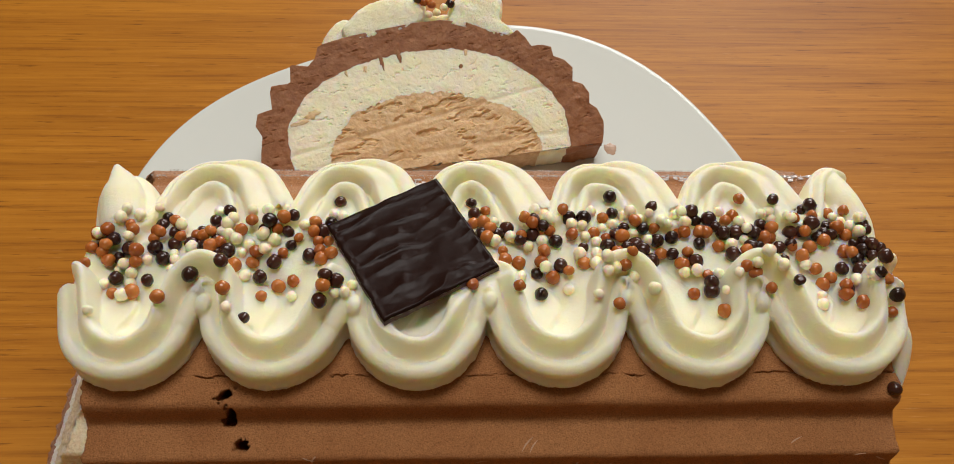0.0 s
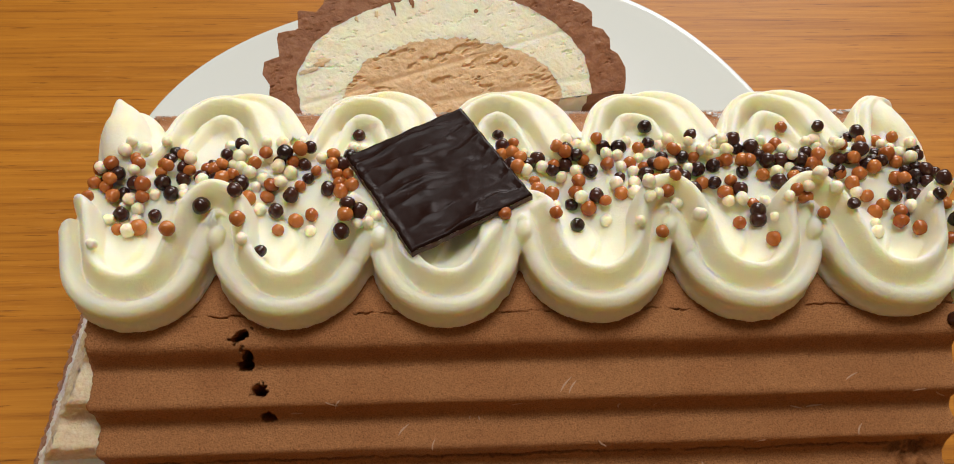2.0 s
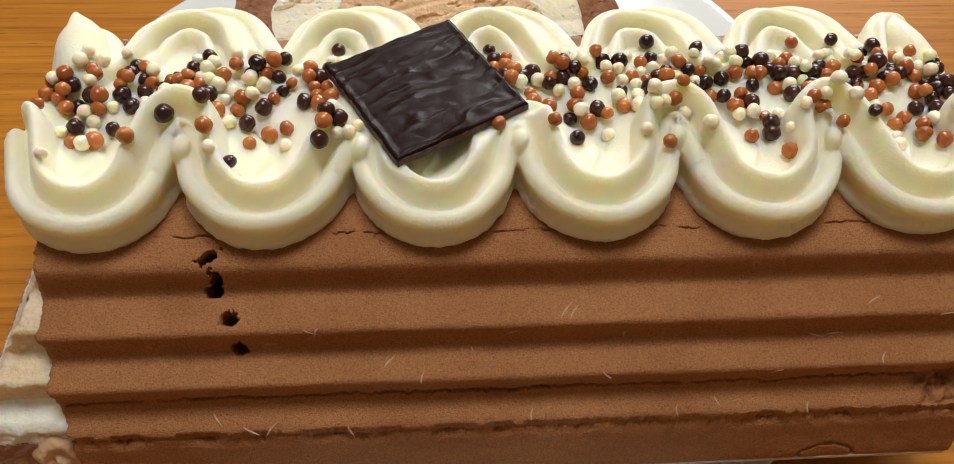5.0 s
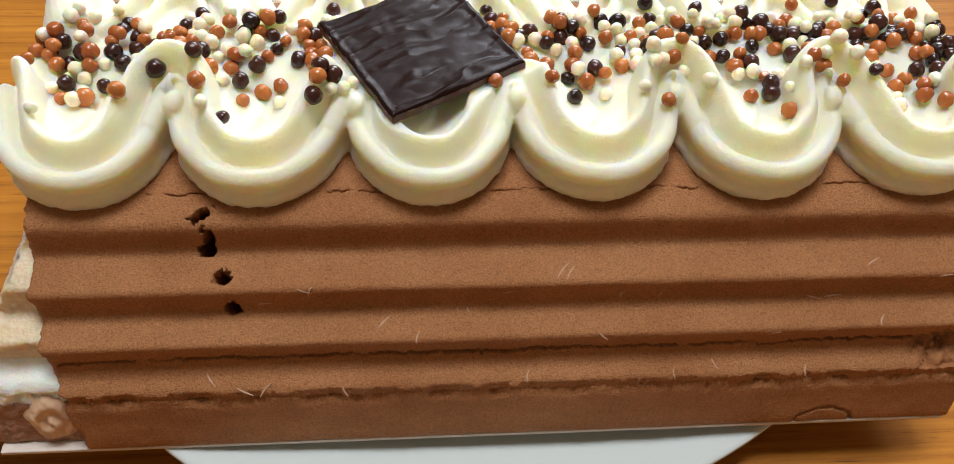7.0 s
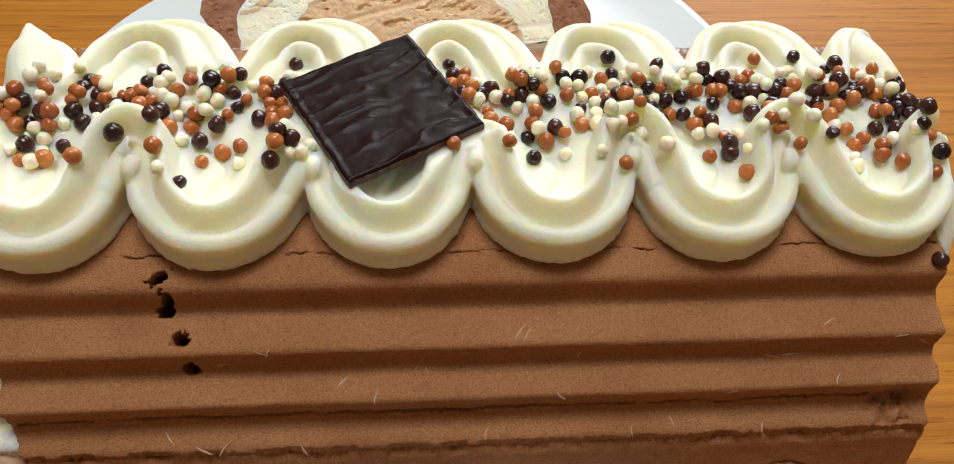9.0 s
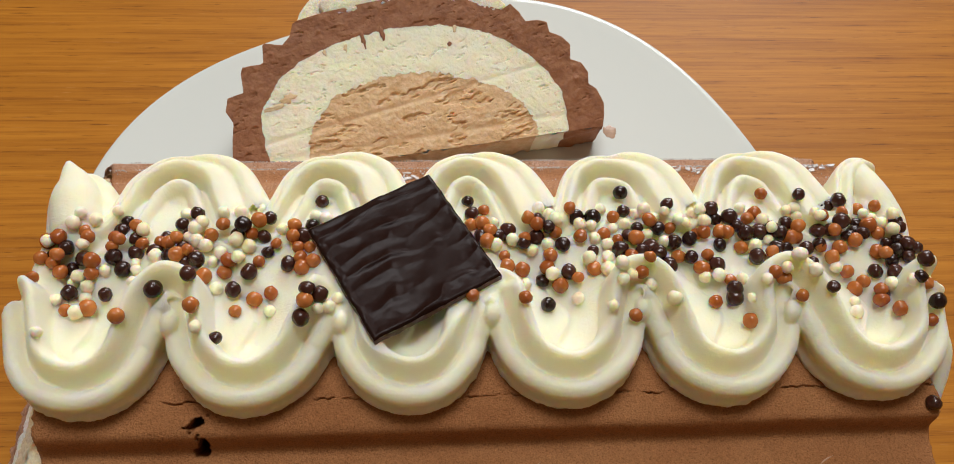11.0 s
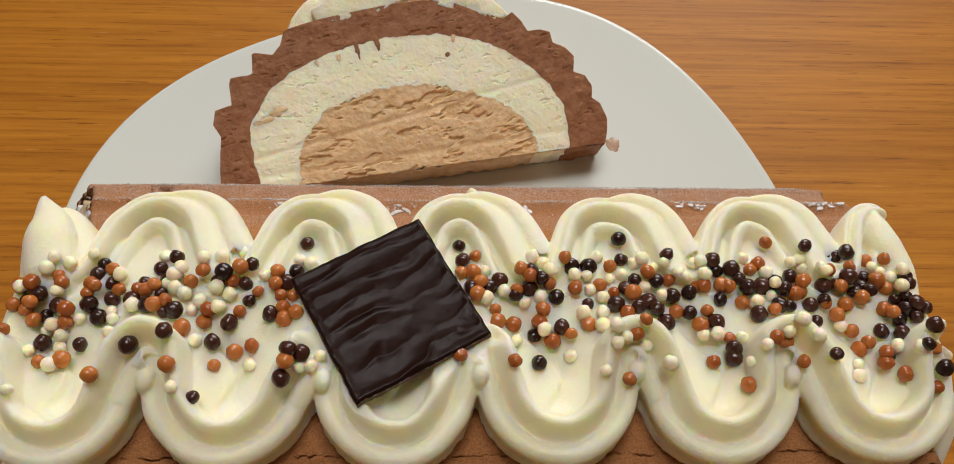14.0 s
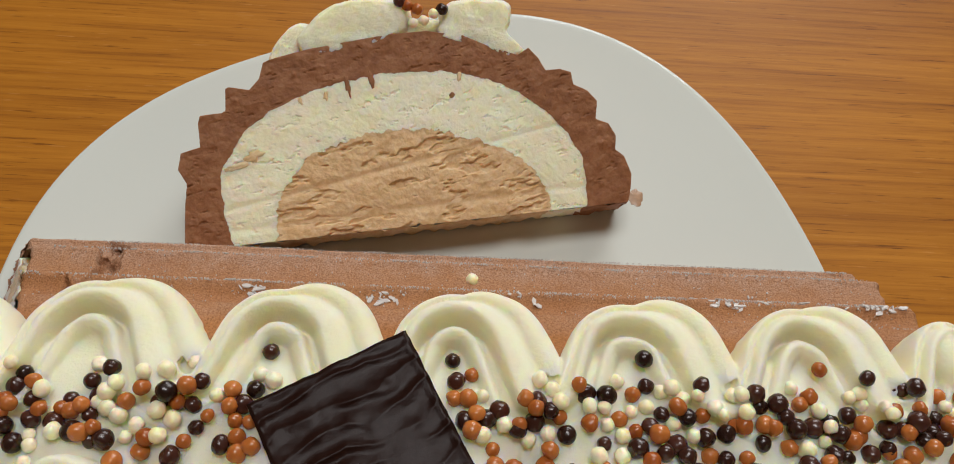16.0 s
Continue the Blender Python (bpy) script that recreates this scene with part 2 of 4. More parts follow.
# unseen room shell, added to close the place and bounce fill light
slab("floor", FLOOR_MAT, (X0, X1, Y0, Y1, Z0 - 0.1, Z0))
# the ceiling opening is made up to let the added overhead lamp through
slab("unseen_ceiling", WALL_PAINT, (X0, -0.42, Y0, Y1, Z1, Z1 + 0.1), (0.42, X1, Y0, Y1, Z1, Z1 + 0.1),
     (-0.42, 0.42, Y0, 0.08, Z1, Z1 + 0.1), (-0.42, 0.42, 0.64, Y1, Z1, Z1 + 0.1))
slab("unseen_wall_west", WALL_PAINT, (X0 - 0.1, X0, Y0, Y1, Z0, Z1))
slab("unseen_wall_east", WALL_PAINT, (X1, X1 + 0.1, Y0, Y1, Z0, Z1))
slab("unseen_wall_south", WALL_PAINT, (X0, X1, Y0 - 0.1, Y0, Z0, Z1))
slab("unseen_wall_north", WALL_PAINT, (X0, WX0, Y1, Y1 + 0.1, Z0, Z1), (WX1, X1, Y1, Y1 + 0.1, Z0, Z1),
     (WX0, WX1, Y1, Y1 + 0.1, Z0, WZ0), (WX0, WX1, Y1, Y1 + 0.1, WZ1, Z1))

table = thing("dining_table", "warm orange-brown oak table with fine straight grain", "table", at=(0.1, 0.25, Z0))
bm = bmesh.new()
box(bm, -0.95, 0.95, -0.5, 0.6, -Z0 - 0.03, -Z0, 0.004)
part("tabletop", bm, WOOD, table, smooth=False)
for sx in (-0.88, 0.88):
    for sy in (-0.43, 0.53):
        bm = bmesh.new()
        box(bm, sx - 0.03, sx + 0.03, sy - 0.03, sy + 0.03, 0, -Z0 - 0.03, 0.004)
        part("leg", bm, WOOD, table, smooth=False)


# ---------------------------------------------------------------- plate
PX, PY = 0.004, 0.214
plate = thing("plate", "white glazed porcelain plate with a softly squared rim", "plate", at=(PX, PY, 0))


def plate_reach(a):
    return (0.1395 + 0.0041 * math.cos(a) - 0.0142 * math.sin(a) - 0.0022 * math.cos(2 * a) + 0.0024 * math.sin(2 * a)
            - 0.0020 * math.cos(3 * a) + 0.0006 * math.sin(3 * a) - 0.0008 * math.cos(4 * a) - 0.0035 * math.sin(4 * a))


def plate_tip(x, y):
    """The weight of the log tips the plate towards its front."""
    return 0.055 * (y - 0.08) - 0.02 * x - 0.0015


PLATE_PROFILE = [(0.0, 0.0095), (0.3, 0.0095), (0.55, 0.0099), (0.70, 0.0108), (0.82, 0.0122), (0.92, 0.0138), (0.975, 0.0150),
                 (0.990, 0.01525), (0.997, 0.0151), (1.0, 0.0145), (0.997, 0.0140), (0.985, 0.0132), (0.95, 0.0112), (0.84, 0.0072), (0.70, 0.0045), (0.62, 0.0030),
                 (0.60, -0.012), (0.57, -0.012), (0.55, 0.0030), (0.0, 0.0040)]
rows = []
for r, z in PLATE_PROFILE:
    ring = []
    for i in range(200):
        a = 2 * math.pi * i / 200
        R = max(r, 0.002) * plate_reach(a)
        x, y = R * math.cos(a), R * math.sin(a)
        ring.append((x, y, max(0.0, z + plate_tip(PX + x, PY + y))))
    rows.append(ring)
grid_mesh("dish", rows, PORCELAIN, plate, wrap=True, caps=True)


# ---------------------------------------------------------------- the ice-cream log
MID, BASE = 0.1570, 0.0172
log = thing("ice_cream_log", "chocolate ice cream log with ribbed sides and piped cream on top", "cake", at=(0.015, MID, BASE))

board = thing("cake_board", "thin pale card under the ice cream log", "cake board", at=(0.01, MID, 0.0156))
bm = bmesh.new()
box(bm, -0.126, 0.1195, -0.0743, 0.0738, 0.0, 0.0013, 0.0003)
part("card", bm, CARD, board, smooth=False)

# half profile of the ribbed shell, from the crown down: out from the middle, height
RIBS = [(0.000, 0.0745), (0.012, 0.0743), (0.024, 0.0732), (0.033, 0.0716), (0.0395, 0.0697), (0.0432, 0.0684), (0.0448, 0.0673), (0.0453, 0.0655),
        (0.0454, 0.0632), (0.0457, 0.0606), (0.0468, 0.0591), (0.0500, 0.0583), (0.0537, 0.0577), (0.0556, 0.0572), (0.0563, 0.0561), (0.0562, 0.0542), (0.0562, 0.0518), (0.0565, 0.0499),
        (0.0577, 0.0486), (0.0606, 0.0477), (0.0629, 0.0471), (0.0640, 0.0466), (0.0644, 0.0455), (0.0642, 0.0438), (0.0642, 0.0410), (0.0646, 0.0388), (0.0664, 0.0370), (0.0690, 0.0358),
        (0.0703, 0.0347), (0.0703, 0.0339), (0.0701, 0.0331), (0.0707, 0.0322), (0.0722, 0.0260), (0.0740, 0.0190), (0.0742, 0.0172)]
LOG_L, LOG_R = -0.1005, 0.1315


def cut_x(z):
    """Where the slanting cut at the open end of the log lies at a height."""
    return -0.1005 - 0.60 * (0.066 - z)


dense = smooth_line(RIBS, 3000)
run = np.r_[0, np.cumsum(np.hypot(*np.diff(dense, axis=0).T))]
# finer steps where the skin is cracked
pace = 1 / np.where((np.abs(dense[:, 0] - 0.0641) < 0.0009) & (np.abs(dense[:, 1] - 0.0415) < 0.003) | (np.abs(dense[:, 0] - 0.0375) < 0.0022), 0.00013, 0.00042)
count = np.r_[0, np.cumsum(0.5 * (pace[1:] + pace[:-1]) * np.diff(run))]
marks = np.interp(np.linspace(0, count[-1], int(count[-1])), count, np.arange(len(dense)))
half = np.c_[np.interp(marks, np.arange(len(dense)), dense[:, 0]), np.interp(marks, np.arange(len(dense)), dense[:, 1])]
# the far flank, whose treads sag a little behind crisper lips
FAR_RIBS = [(0.000, 0.0745), (0.012, 0.0743), (0.022, 0.0738), (0.029, 0.0730), (0.0325, 0.0727), (0.0338, 0.0721), (0.0344, 0.0708), (0.0354, 0.0697), (0.0374, 0.0690), (0.0394, 0.0691),
            (0.0409, 0.0694), (0.0418, 0.0689), (0.0421, 0.0672), (0.0425, 0.0640), (0.0440, 0.0612), (0.0466, 0.0592), (0.0500, 0.0578), (0.0538, 0.0571), (0.0556, 0.0570), (0.0565, 0.0562),
            (0.0563, 0.0540), (0.0567, 0.0513), (0.0580, 0.0490), (0.0604, 0.0473), (0.0627, 0.0465), (0.0640, 0.0465), (0.0647, 0.0457), (0.0643, 0.0435), (0.0644, 0.0412)] + [(0.0650, 0.0394), (0.0670, 0.0374), (0.0692, 0.0358)] + RIBS[-7:]
rear = smooth_line(FAR_RIBS, 380)
profile = np.vstack([np.c_[-half[::-1, 0], half[::-1, 1]], rear[1:]])


def shell_start(o, z, k):
    jag = 0.0009 * rough(o, z, 0, 0.006) + 0.0005 * rough(o, z, 3, 0.0018)
    if o < 0.0:
        low = max(0.0, min(1.0, (0.064 - z) / 0.042))
        return -0.1012 + 0.0058 * low ** 1.5 + jag
    return max(cut_x(z), -0.128) + jag


HOLES = [(-0.0612, -0.0426, 0.0686, 0.0028, 0.0014, -0.55), (-0.0598, -0.0454, 0.0640, 0.0014, 0.0024, 0.0), (-0.0606, -0.0460, 0.0602, 0.0022, 0.0018, 0.2), (-0.0571, -0.0527, 0.0579, 0.0022, 0.0018, -0.3),
         (-0.0553, -0.0564, 0.0508, 0.0020, 0.0020, 0.6)]


def shell_hole(x, o, z):
    """Depth of the ragged holes poked slantwise into the near flank."""
    d = 0.0
    if o < -0.03 and abs(x + 0.058) < 0.012:
        for hx, ho, hz, a, b, tilt in HOLES:
            u, v = x - hx, math.copysign(math.hypot(o - ho, z - hz), o - ho - z + hz)
            u, v = u - tilt * v, v + tilt * u
            q = ((abs(u) / a) ** 2.6 + (abs(v) / b) ** 2.6) ** (1 / 2.6) * (1 + 0.45 * rough(x, o, z, 0.0012))
            if q < 1.0:
                d = max(d, 0.010 * min(1.0, (1.0 - q) * 4))
    return d


def shell_dent(x, o, z):
    """Depth of pits and cracks in the chocolate skin."""
    d = 0.0
    if o < 0:
        if abs(z - 0.0418) < 0.003 and -0.097 < x < 0.118:
            c = 0.0412 + 0.0006 * rough(x, 0, 7, 0.009) + 0.0008 * rough(x, 3, 1, 0.0024) + 0.0006 * rough(x, 4, 2, 0.0011)
            open_up = 0.6 + 1.0 * rough(x, 5, 0, 0.012) - 0.35 * max(0.0, (x - 0.06) / 0.05)
            wide = 0.00036 + 0.00036 * max(0.0, open_up)
            if open_up > 0:
                d = max(d, 0.0026 * min(1.0, open_up * 2) * max(0.0, 1 - (abs(z - c) / wide) ** 2))
        elif abs(o + 0.0375) < 0.0022:
            c = -0.0375 + 0.0007 * rough(x, 0, 9, 0.012) + 0.0005 * rough(x, 3, 1, 0.0014)
            open_up = 0.22 + rough(x, 1, 4, 0.010)
            if open_up > 0:
                d = max(d, 0.0013 * min(1.0, open_up * 3) * max(0.0, 1 - (abs(o - c) / 0.00024) ** 2))
        c = -0.0706 + 0.0003 * rough(x, 2, 9, 0.006)
        d = max(d, 0.0013 * max(0.0, 1 - abs(o - c) / 0.0007) * (0.6 + rough(x, 2, 2, 0.01) + 0.8 * rough(x, o, 5, 0.0014)))
        if z < 0.0235 and abs(x - 0.0955) < 0.0095:
            ring_off = abs(math.hypot((x - 0.0955) / 0.0080, (z - 0.0165) / 0.0055) - 1 + 0.1 * rough(x, z, 3, 0.002))
            d = max(d, 0.0011 * max(0.0, 1 - ring_off / 0.10))
        if x > 0.108:
            r = math.hypot(x - 0.1215, (z - 0.0390) * 1.2)
            d = max(d, 0.0035 * max(0.0, 1 - r / 0.0085) * (0.7 + rough(x, o, z, 0.003)))
    else:
        r = math.hypot((x + 0.0850) * 0.8, z - 0.058)
        if r < 0.012 and abs(x + 0.085 - 0.003 * rough(z, 0, 1, 0.004)) < 0.0032:
            d = 0.0035 * (0.7 + rough(x, o, z, 0.003))
    return d


tang = np.gradient(profile, axis=0)
norm2 = np.c_[-tang[:, 1], tang[:, 0]]
norm2 /= np.linalg.norm(norm2, axis=1)[:, None]
NX = 800
P = np.zeros((len(profile), NX, 3))
for k, (o, z) in enumerate(profile):
    xs = shell_start(o, z, k)
    xe = LOG_R + 0.0008 * rough(o, z, 8, 0.008) + 0.0004 * rough(o, z, 2, 0.002)
    for i, f in enumerate(np.linspace(0, 1, NX)):
        x = xs + (xe - xs) * f
        near = min(x - xs, xe - x)
        soft = 0.0012 * max(0.0, 1 - near / 0.0014) ** 2
        out = 0.00035 * rough(x, o, z, 0.03) + 0.00012 * rough(x, o, z, 0.004) - shell_dent(x, o, z) - soft
        hole = shell_hole(x, o, z)
        P[k, i] = (x, MID + o + norm2[k, 0] * (out - 0.4 * hole) + 0.55 * hole, z + norm2[k, 1] * (out - 0.4 * hole) - 0.65 * hole)
P -= np.array([0.015, MID, BASE])
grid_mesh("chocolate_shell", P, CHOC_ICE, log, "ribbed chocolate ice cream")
# the far end and the underside
rows = [[P[k, -1] * (1, f, f) + (0, 0, 0.0) for k in range(len(profile))] for f in np.linspace(1, 0.02, 12)]
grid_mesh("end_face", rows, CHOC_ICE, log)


def open_end(name, z0, z1, mat, label, amp, grain, lean=0.0, back=0.0):
    """A band of the slanting cut: the exposed filling, rough as broken ice cream."""
    inner = smooth_line(RIBS, 120)
    sheet = []
    for z in np.linspace(z0, z1, max(14, int((z1 - z0) / 0.0003))):
        w = np.interp(-z, -inner[:, 1], inner[:, 0]) - 0.0024
        row = []
        for y in np.linspace(-w, w - back, 200):
            zz = z + 0.0016 * rough(y, 0, 0, 0.012) if z0 > BASE or z > z0 else z
            x = cut_x(zz) + amp * rough(y, zz, 0, grain) + 0.9 * amp * abs(rough(y, zz, 4, grain / 4)) + 0.0004 * rough(y, zz, 7, 0.0009) + lean
            row.append((x - 0.015, y, zz - BASE))
        first, last = row[0], row[-1]
        lead = [(first[0] + s, first[1] + 0.0005 * rough(s, z, 1, 0.004) + 0.0005 * abs(rough(s, z, 2, 0.0012)), first[2]) for s in np.linspace(0.034, 0.0005, 60)]
        tail = [(last[0] + s, last[1], last[2]) for s in (0.0008, 0.002, 0.005)]
        sheet.append(lead + row + tail)
    return grid_mesh(name, sheet, mat, log, label)


open_end("chocolate_layer", BASE, 0.0310, BROKEN_CHOC, "broken chocolate ice cream", 0.0011, 0.003)
open_end("vanilla_layer", 0.0306, 0.0405, LIFTED_VANILLA, "crumbly white vanilla ice cream", 0.0008, 0.003, -0.0001, back=0.004)
open_end("coffee_layer", 0.0402, 0.0625, LIFTED_COFFEE, "pale coffee ice cream", 0.0008, 0.003, back=0.004)
open_end("upper_vanilla_layer", 0.0622, 0.0690, LIFTED_VANILLA, "crumbly white vanilla ice cream", 0.0008, 0.003, -0.0002, back=0.004)
# a swirl of coffee and vanilla drawn into the chocolate at the near corner of the cut
rows = []
for f in np.linspace(0.02, 1, 26):
    ring_row = []
    for i in range(72):
        a = 2 * math.pi * i / 72
        r = f * (1 + 0.25 * noise.noise(Vector((math.cos(a) * 1.3, math.sin(a) * 1.3, 6))))
        u, v = 0.0066 * r * math.cos(a), 0.0076 * r * math.sin(a)
        bulge = 0.0016 * math.sqrt(max(0.0, 1 - f * f)) + 0.0010 * math.sin(10 * f + a) * (1 - f * f) + 0.0004 * rough(u, v, 2, 0.002)
        ring_row.append((-0.1168 + u, -0.0700 - 0.7 * bulge + 0.23 * v + 0.0010 * f ** 4, 0.0256 - BASE + v))
    rows.append(ring_row)
grid_mesh("corner_swirl", rows, SWIRL_CUT, log, "blended coffee and vanilla swirl", wrap=True, caps=True)

# ---------------------------------------------------------------- the piped cream
PITCH, LOBE = 0.0403, -0.0884
# each line of the ribbon: out and height at a front lobe, out and height half a pitch on, sharpness of its cusp (front +, back -)
RIBBON = [
    (-0.0330, 0.0600, -0.0235, 0.0640, 0.9),
    (-0.0350, 0.0680, -0.0245, 0.0720, 0.9),
    (-0.0345, 0.0735, -0.0235, 0.0775, 0.88),
    (-0.0335, 0.0770, -0.0215, 0.0815, 0.82),
    (-0.0312, 0.0794, -0.0185, 0.0850, 0.76),
    (-0.0280, 0.0806, -0.0145, 0.0868, 0.5),
    (-0.0200, 0.0806, -0.0060, 0.0862, 0.0),
    (-0.0140, 0.0812, 0.0030, 0.0846, 0.0),
    (-0.0095, 0.0826, 0.0090, 0.0838, -0.2),
    (-0.0060, 0.0838, 0.0140, 0.0832, -0.4),
    (-0.0010, 0.0844, 0.0180, 0.0826, -0.6),
    (0.0040, 0.0840, 0.0210, 0.0830, -0.75),
    (0.0100, 0.0838, 0.0240, 0.0795, -0.85),
    (0.0160, 0.0822, 0.0255, 0.0745, -0.9),
    (0.0180, 0.0740, 0.0260, 0.0670, -0.9),
    (0.0165, 0.0620, 0.0250, 0.0600, -0.9),
]
# the ribbon's two crests, as meanders: out and height at a lobe, out and height between two lobes, steepness of the legs, share of the narrow turn;
# and the terraces that fall from them: out from the crest, height against it
FRONT_CREST = (-0.0342, 0.0850, -0.0122, 0.0952, 74.0, 0.42)
FRONT_STEPS = [(-0.0040, -0.0170), (-0.0032, -0.0100), (-0.0026, -0.0056), (-0.0020, -0.0030), (-0.0013, -0.0010), (-0.0006, -0.0001), (0.0003, 0.0), (0.0011, -0.0008),
               (0.0018, -0.0023), (0.0024, -0.0043), (0.0029, -0.0064), (0.0034, -0.0072), (0.0041, -0.0060), (0.0053, -0.0047), (0.0066, -0.0045), (0.0078, -0.0053), (0.0085, -0.0067),
               (0.0084, -0.0082), (0.0076, -0.0093), (0.0075, -0.0102), (0.0081, -0.0113), (0.0083, -0.0127), (0.0077, -0.0145), (0.0040, -0.0190)]
BACK_CREST = (0.0277, 0.0888, 0.0050, 0.0868, 72.0, 0.36)
BACK_STEPS = [(-0.0100, -0.0170), (-0.0096, -0.0115), (-0.0089, -0.0070), (-0.0079, -0.0040), (-0.0067, -0.0025), (-0.0055, -0.0021), (-0.0045, -0.0032), (-0.0038, -0.0064),
              (-0.0033, -0.0092), (-0.0028, -0.0076), (-0.0021, -0.0028), (-0.0011, -0.0005), (0.0000, 0.0), (0.0012, -0.0007), (0.0022, -0.0021), (0.0029, -0.0026), (0.0036, -0.0018),
              (0.0047, -0.0016), (0.0058, -0.0034), (0.0064, -0.0072), (0.0065, -0.0125), (0.0060, -0.0170), (0.0040, -0.0210)]
CREAM_L, CREAM_R = -0.1086, 0.1362


def ease(a, b, v):
    t = max(0.0, min(1.0, (v - a) / (b - a)))
    return t * t * (3 - 2 * t)


def ribbon_point(line, x, folds=True):
    o0, z0, o1, z1, sharp = line
    lag = (0.08 * ease(-0.012, -0.002, o0) - 0.08 * ease(0.004, 0.014, o0)) * PITCH
    q = (x + lag - LOBE) / PITCH + 0.030 * noise.noise(Vector((x * 22, 3.0, 0.0)))
    plain = 0.5 - 0.5 * math.cos(2 * math.pi * q)
    near = round(q)
    dx = (q - near) * PITCH
    # round lobes that meet in narrow loops: on the front edge at half pitch, on the back edge at whole pitch
    away = abs(q - near) if sharp >= 0 else 0.5 - abs(q - near)
    loop = min(0.15, 0.012 + 0.55 * (1 - abs(sharp)))
    d = 0.5 - math.sqrt((0.5 - away) ** 2 + loop ** 2)
    full = 0.5 - loop

    def bow(v):
        return 0.5 * (1 - math.cos(math.pi * v)) + 0.5 * (1 - math.sqrt(max(0.0, 1 - 4 * v * v)))

    low = bow(max(0.0, 0.5 - math.sqrt(0.25 + loop ** 2)))
    keen = (bow(max(0.0, d)) - low) / (bow(full) - low)
    if sharp < 0:
        keen = 1 - keen
    g = plain + (keen - plain) * min(1.0, 1.35 * abs(sharp))
    o, z = o0 + (o1 - o0) * g, z0 + (z1 - z0) * (0.5 * g + 0.5 * plain)
    if not folds:
        return o, z
    # where one pass of the nozzle overlaps the next: a fold in the hollow of each front lobe
    fold = dx + 0.0068 * ease(-0.028, -0.006, o) - 0.0030 * math.sin(o * 260) + 0.0006 * noise.noise(Vector((x * 90, o * 90, 1)))
    where = ease(-0.031, -0.026, o) * ease(0.000, -0.008, o)
    z -= 0.0015 * where * ease(-0.0002, 0.0013, fold) * (1 - ease(0.002, 0.011, fold))
    return o, z


def pressed(x, o, z, limit):
    """The tile has pressed the cream flat beneath it."""
    tu = (x + 0.0094) * math.cos(radians(28.5)) + (o + 0.0055) * math.sin(radians(28.5))
    tv = -(x + 0.0094) * math.sin(radians(28.5)) + (o + 0.0055) * math.cos(radians(28.5))
    press = ease(0.0250, 0.0188, abs(tu)) * ease(0.0255, 0.0194, abs(tv))
    return z - max(0.0, z - limit - 0.057 * tu - 0.042 * tv) * press


fine = smooth_line(RIBBON, 190)
sheet = []
for line in fine:
    row = []
    for x in np.linspace(CREAM_L, CREAM_R, 500):
        o, z = ribbon_point(line, x)
        o += 0.0009 * rough(x, o, 0, 0.02, 2)
        z += 0.0006 * rough(x, o, 5, 0.015, 2)
        z = pressed(x, o, z, 0.0872)
        end = min(x - CREAM_L, CREAM_R - x)
        f = min(1.0, end / (0.0065 + 0.009 * ease(0.004, 0.016, o)))
        drop = 1 - math.sqrt(max(0.0, 1 - (1 - f) ** 2))
        z = z + (0.0635 - z) * drop
        o = o * (1 - 0.10 * drop)
        row.append((x - 0.015, o, z - BASE))
    sheet.append(row)


def tube(points, radii, sides=20):
    """Rings of points round a line."""
    p = np.array(points, float)
    t = np.gradient(p, axis=0)
    t /= np.linalg.norm(t, axis=1)[:, None]
    across = np.cross(t, (0, 0, 1.0))
    across /= np.linalg.norm(across, axis=1)[:, None]
    up = np.cross(across, t)
    rings = []
    for q, a, u, r in zip(p, across, up, radii):
        rings.append([q + r * (math.cos(w) * a + math.sin(w) * u) for w in np.linspace(0, 2 * math.pi, sides, endpoint=False)])
    return np.array(rings)


def join_grids(name, grids, mat, parent, label):
    """One mesh out of several sheets: (points, closed round)."""
    verts, faces = [], []
    for P, wrap in grids:
        P = np.asarray(P, float)
        ni, nj = P.shape[:2]
        idx = np.arange(ni * nj).reshape(ni, nj) + len(verts)
        nxt = np.roll(idx, -1, axis=1) if wrap else idx[:, 1:]
        cur = idx if wrap else idx[:, :-1]
        faces += np.stack([cur[:-1], cur[1:], nxt[1:], nxt[:-1]], axis=-1).reshape(-1, 4).tolist()
        if wrap:
            faces += [idx[0][::-1].tolist(), idx[-1].tolist()]
        verts += P.reshape(-1, 3).tolist()
    me = bpy.data.meshes.new(name)
    me.from_pydata(verts, [], faces)
    bm = bmesh.new()
    bm.from_mesh(me)
    bpy.data.meshes.remove(me)
    return link(name, bm, mat, parent, label)


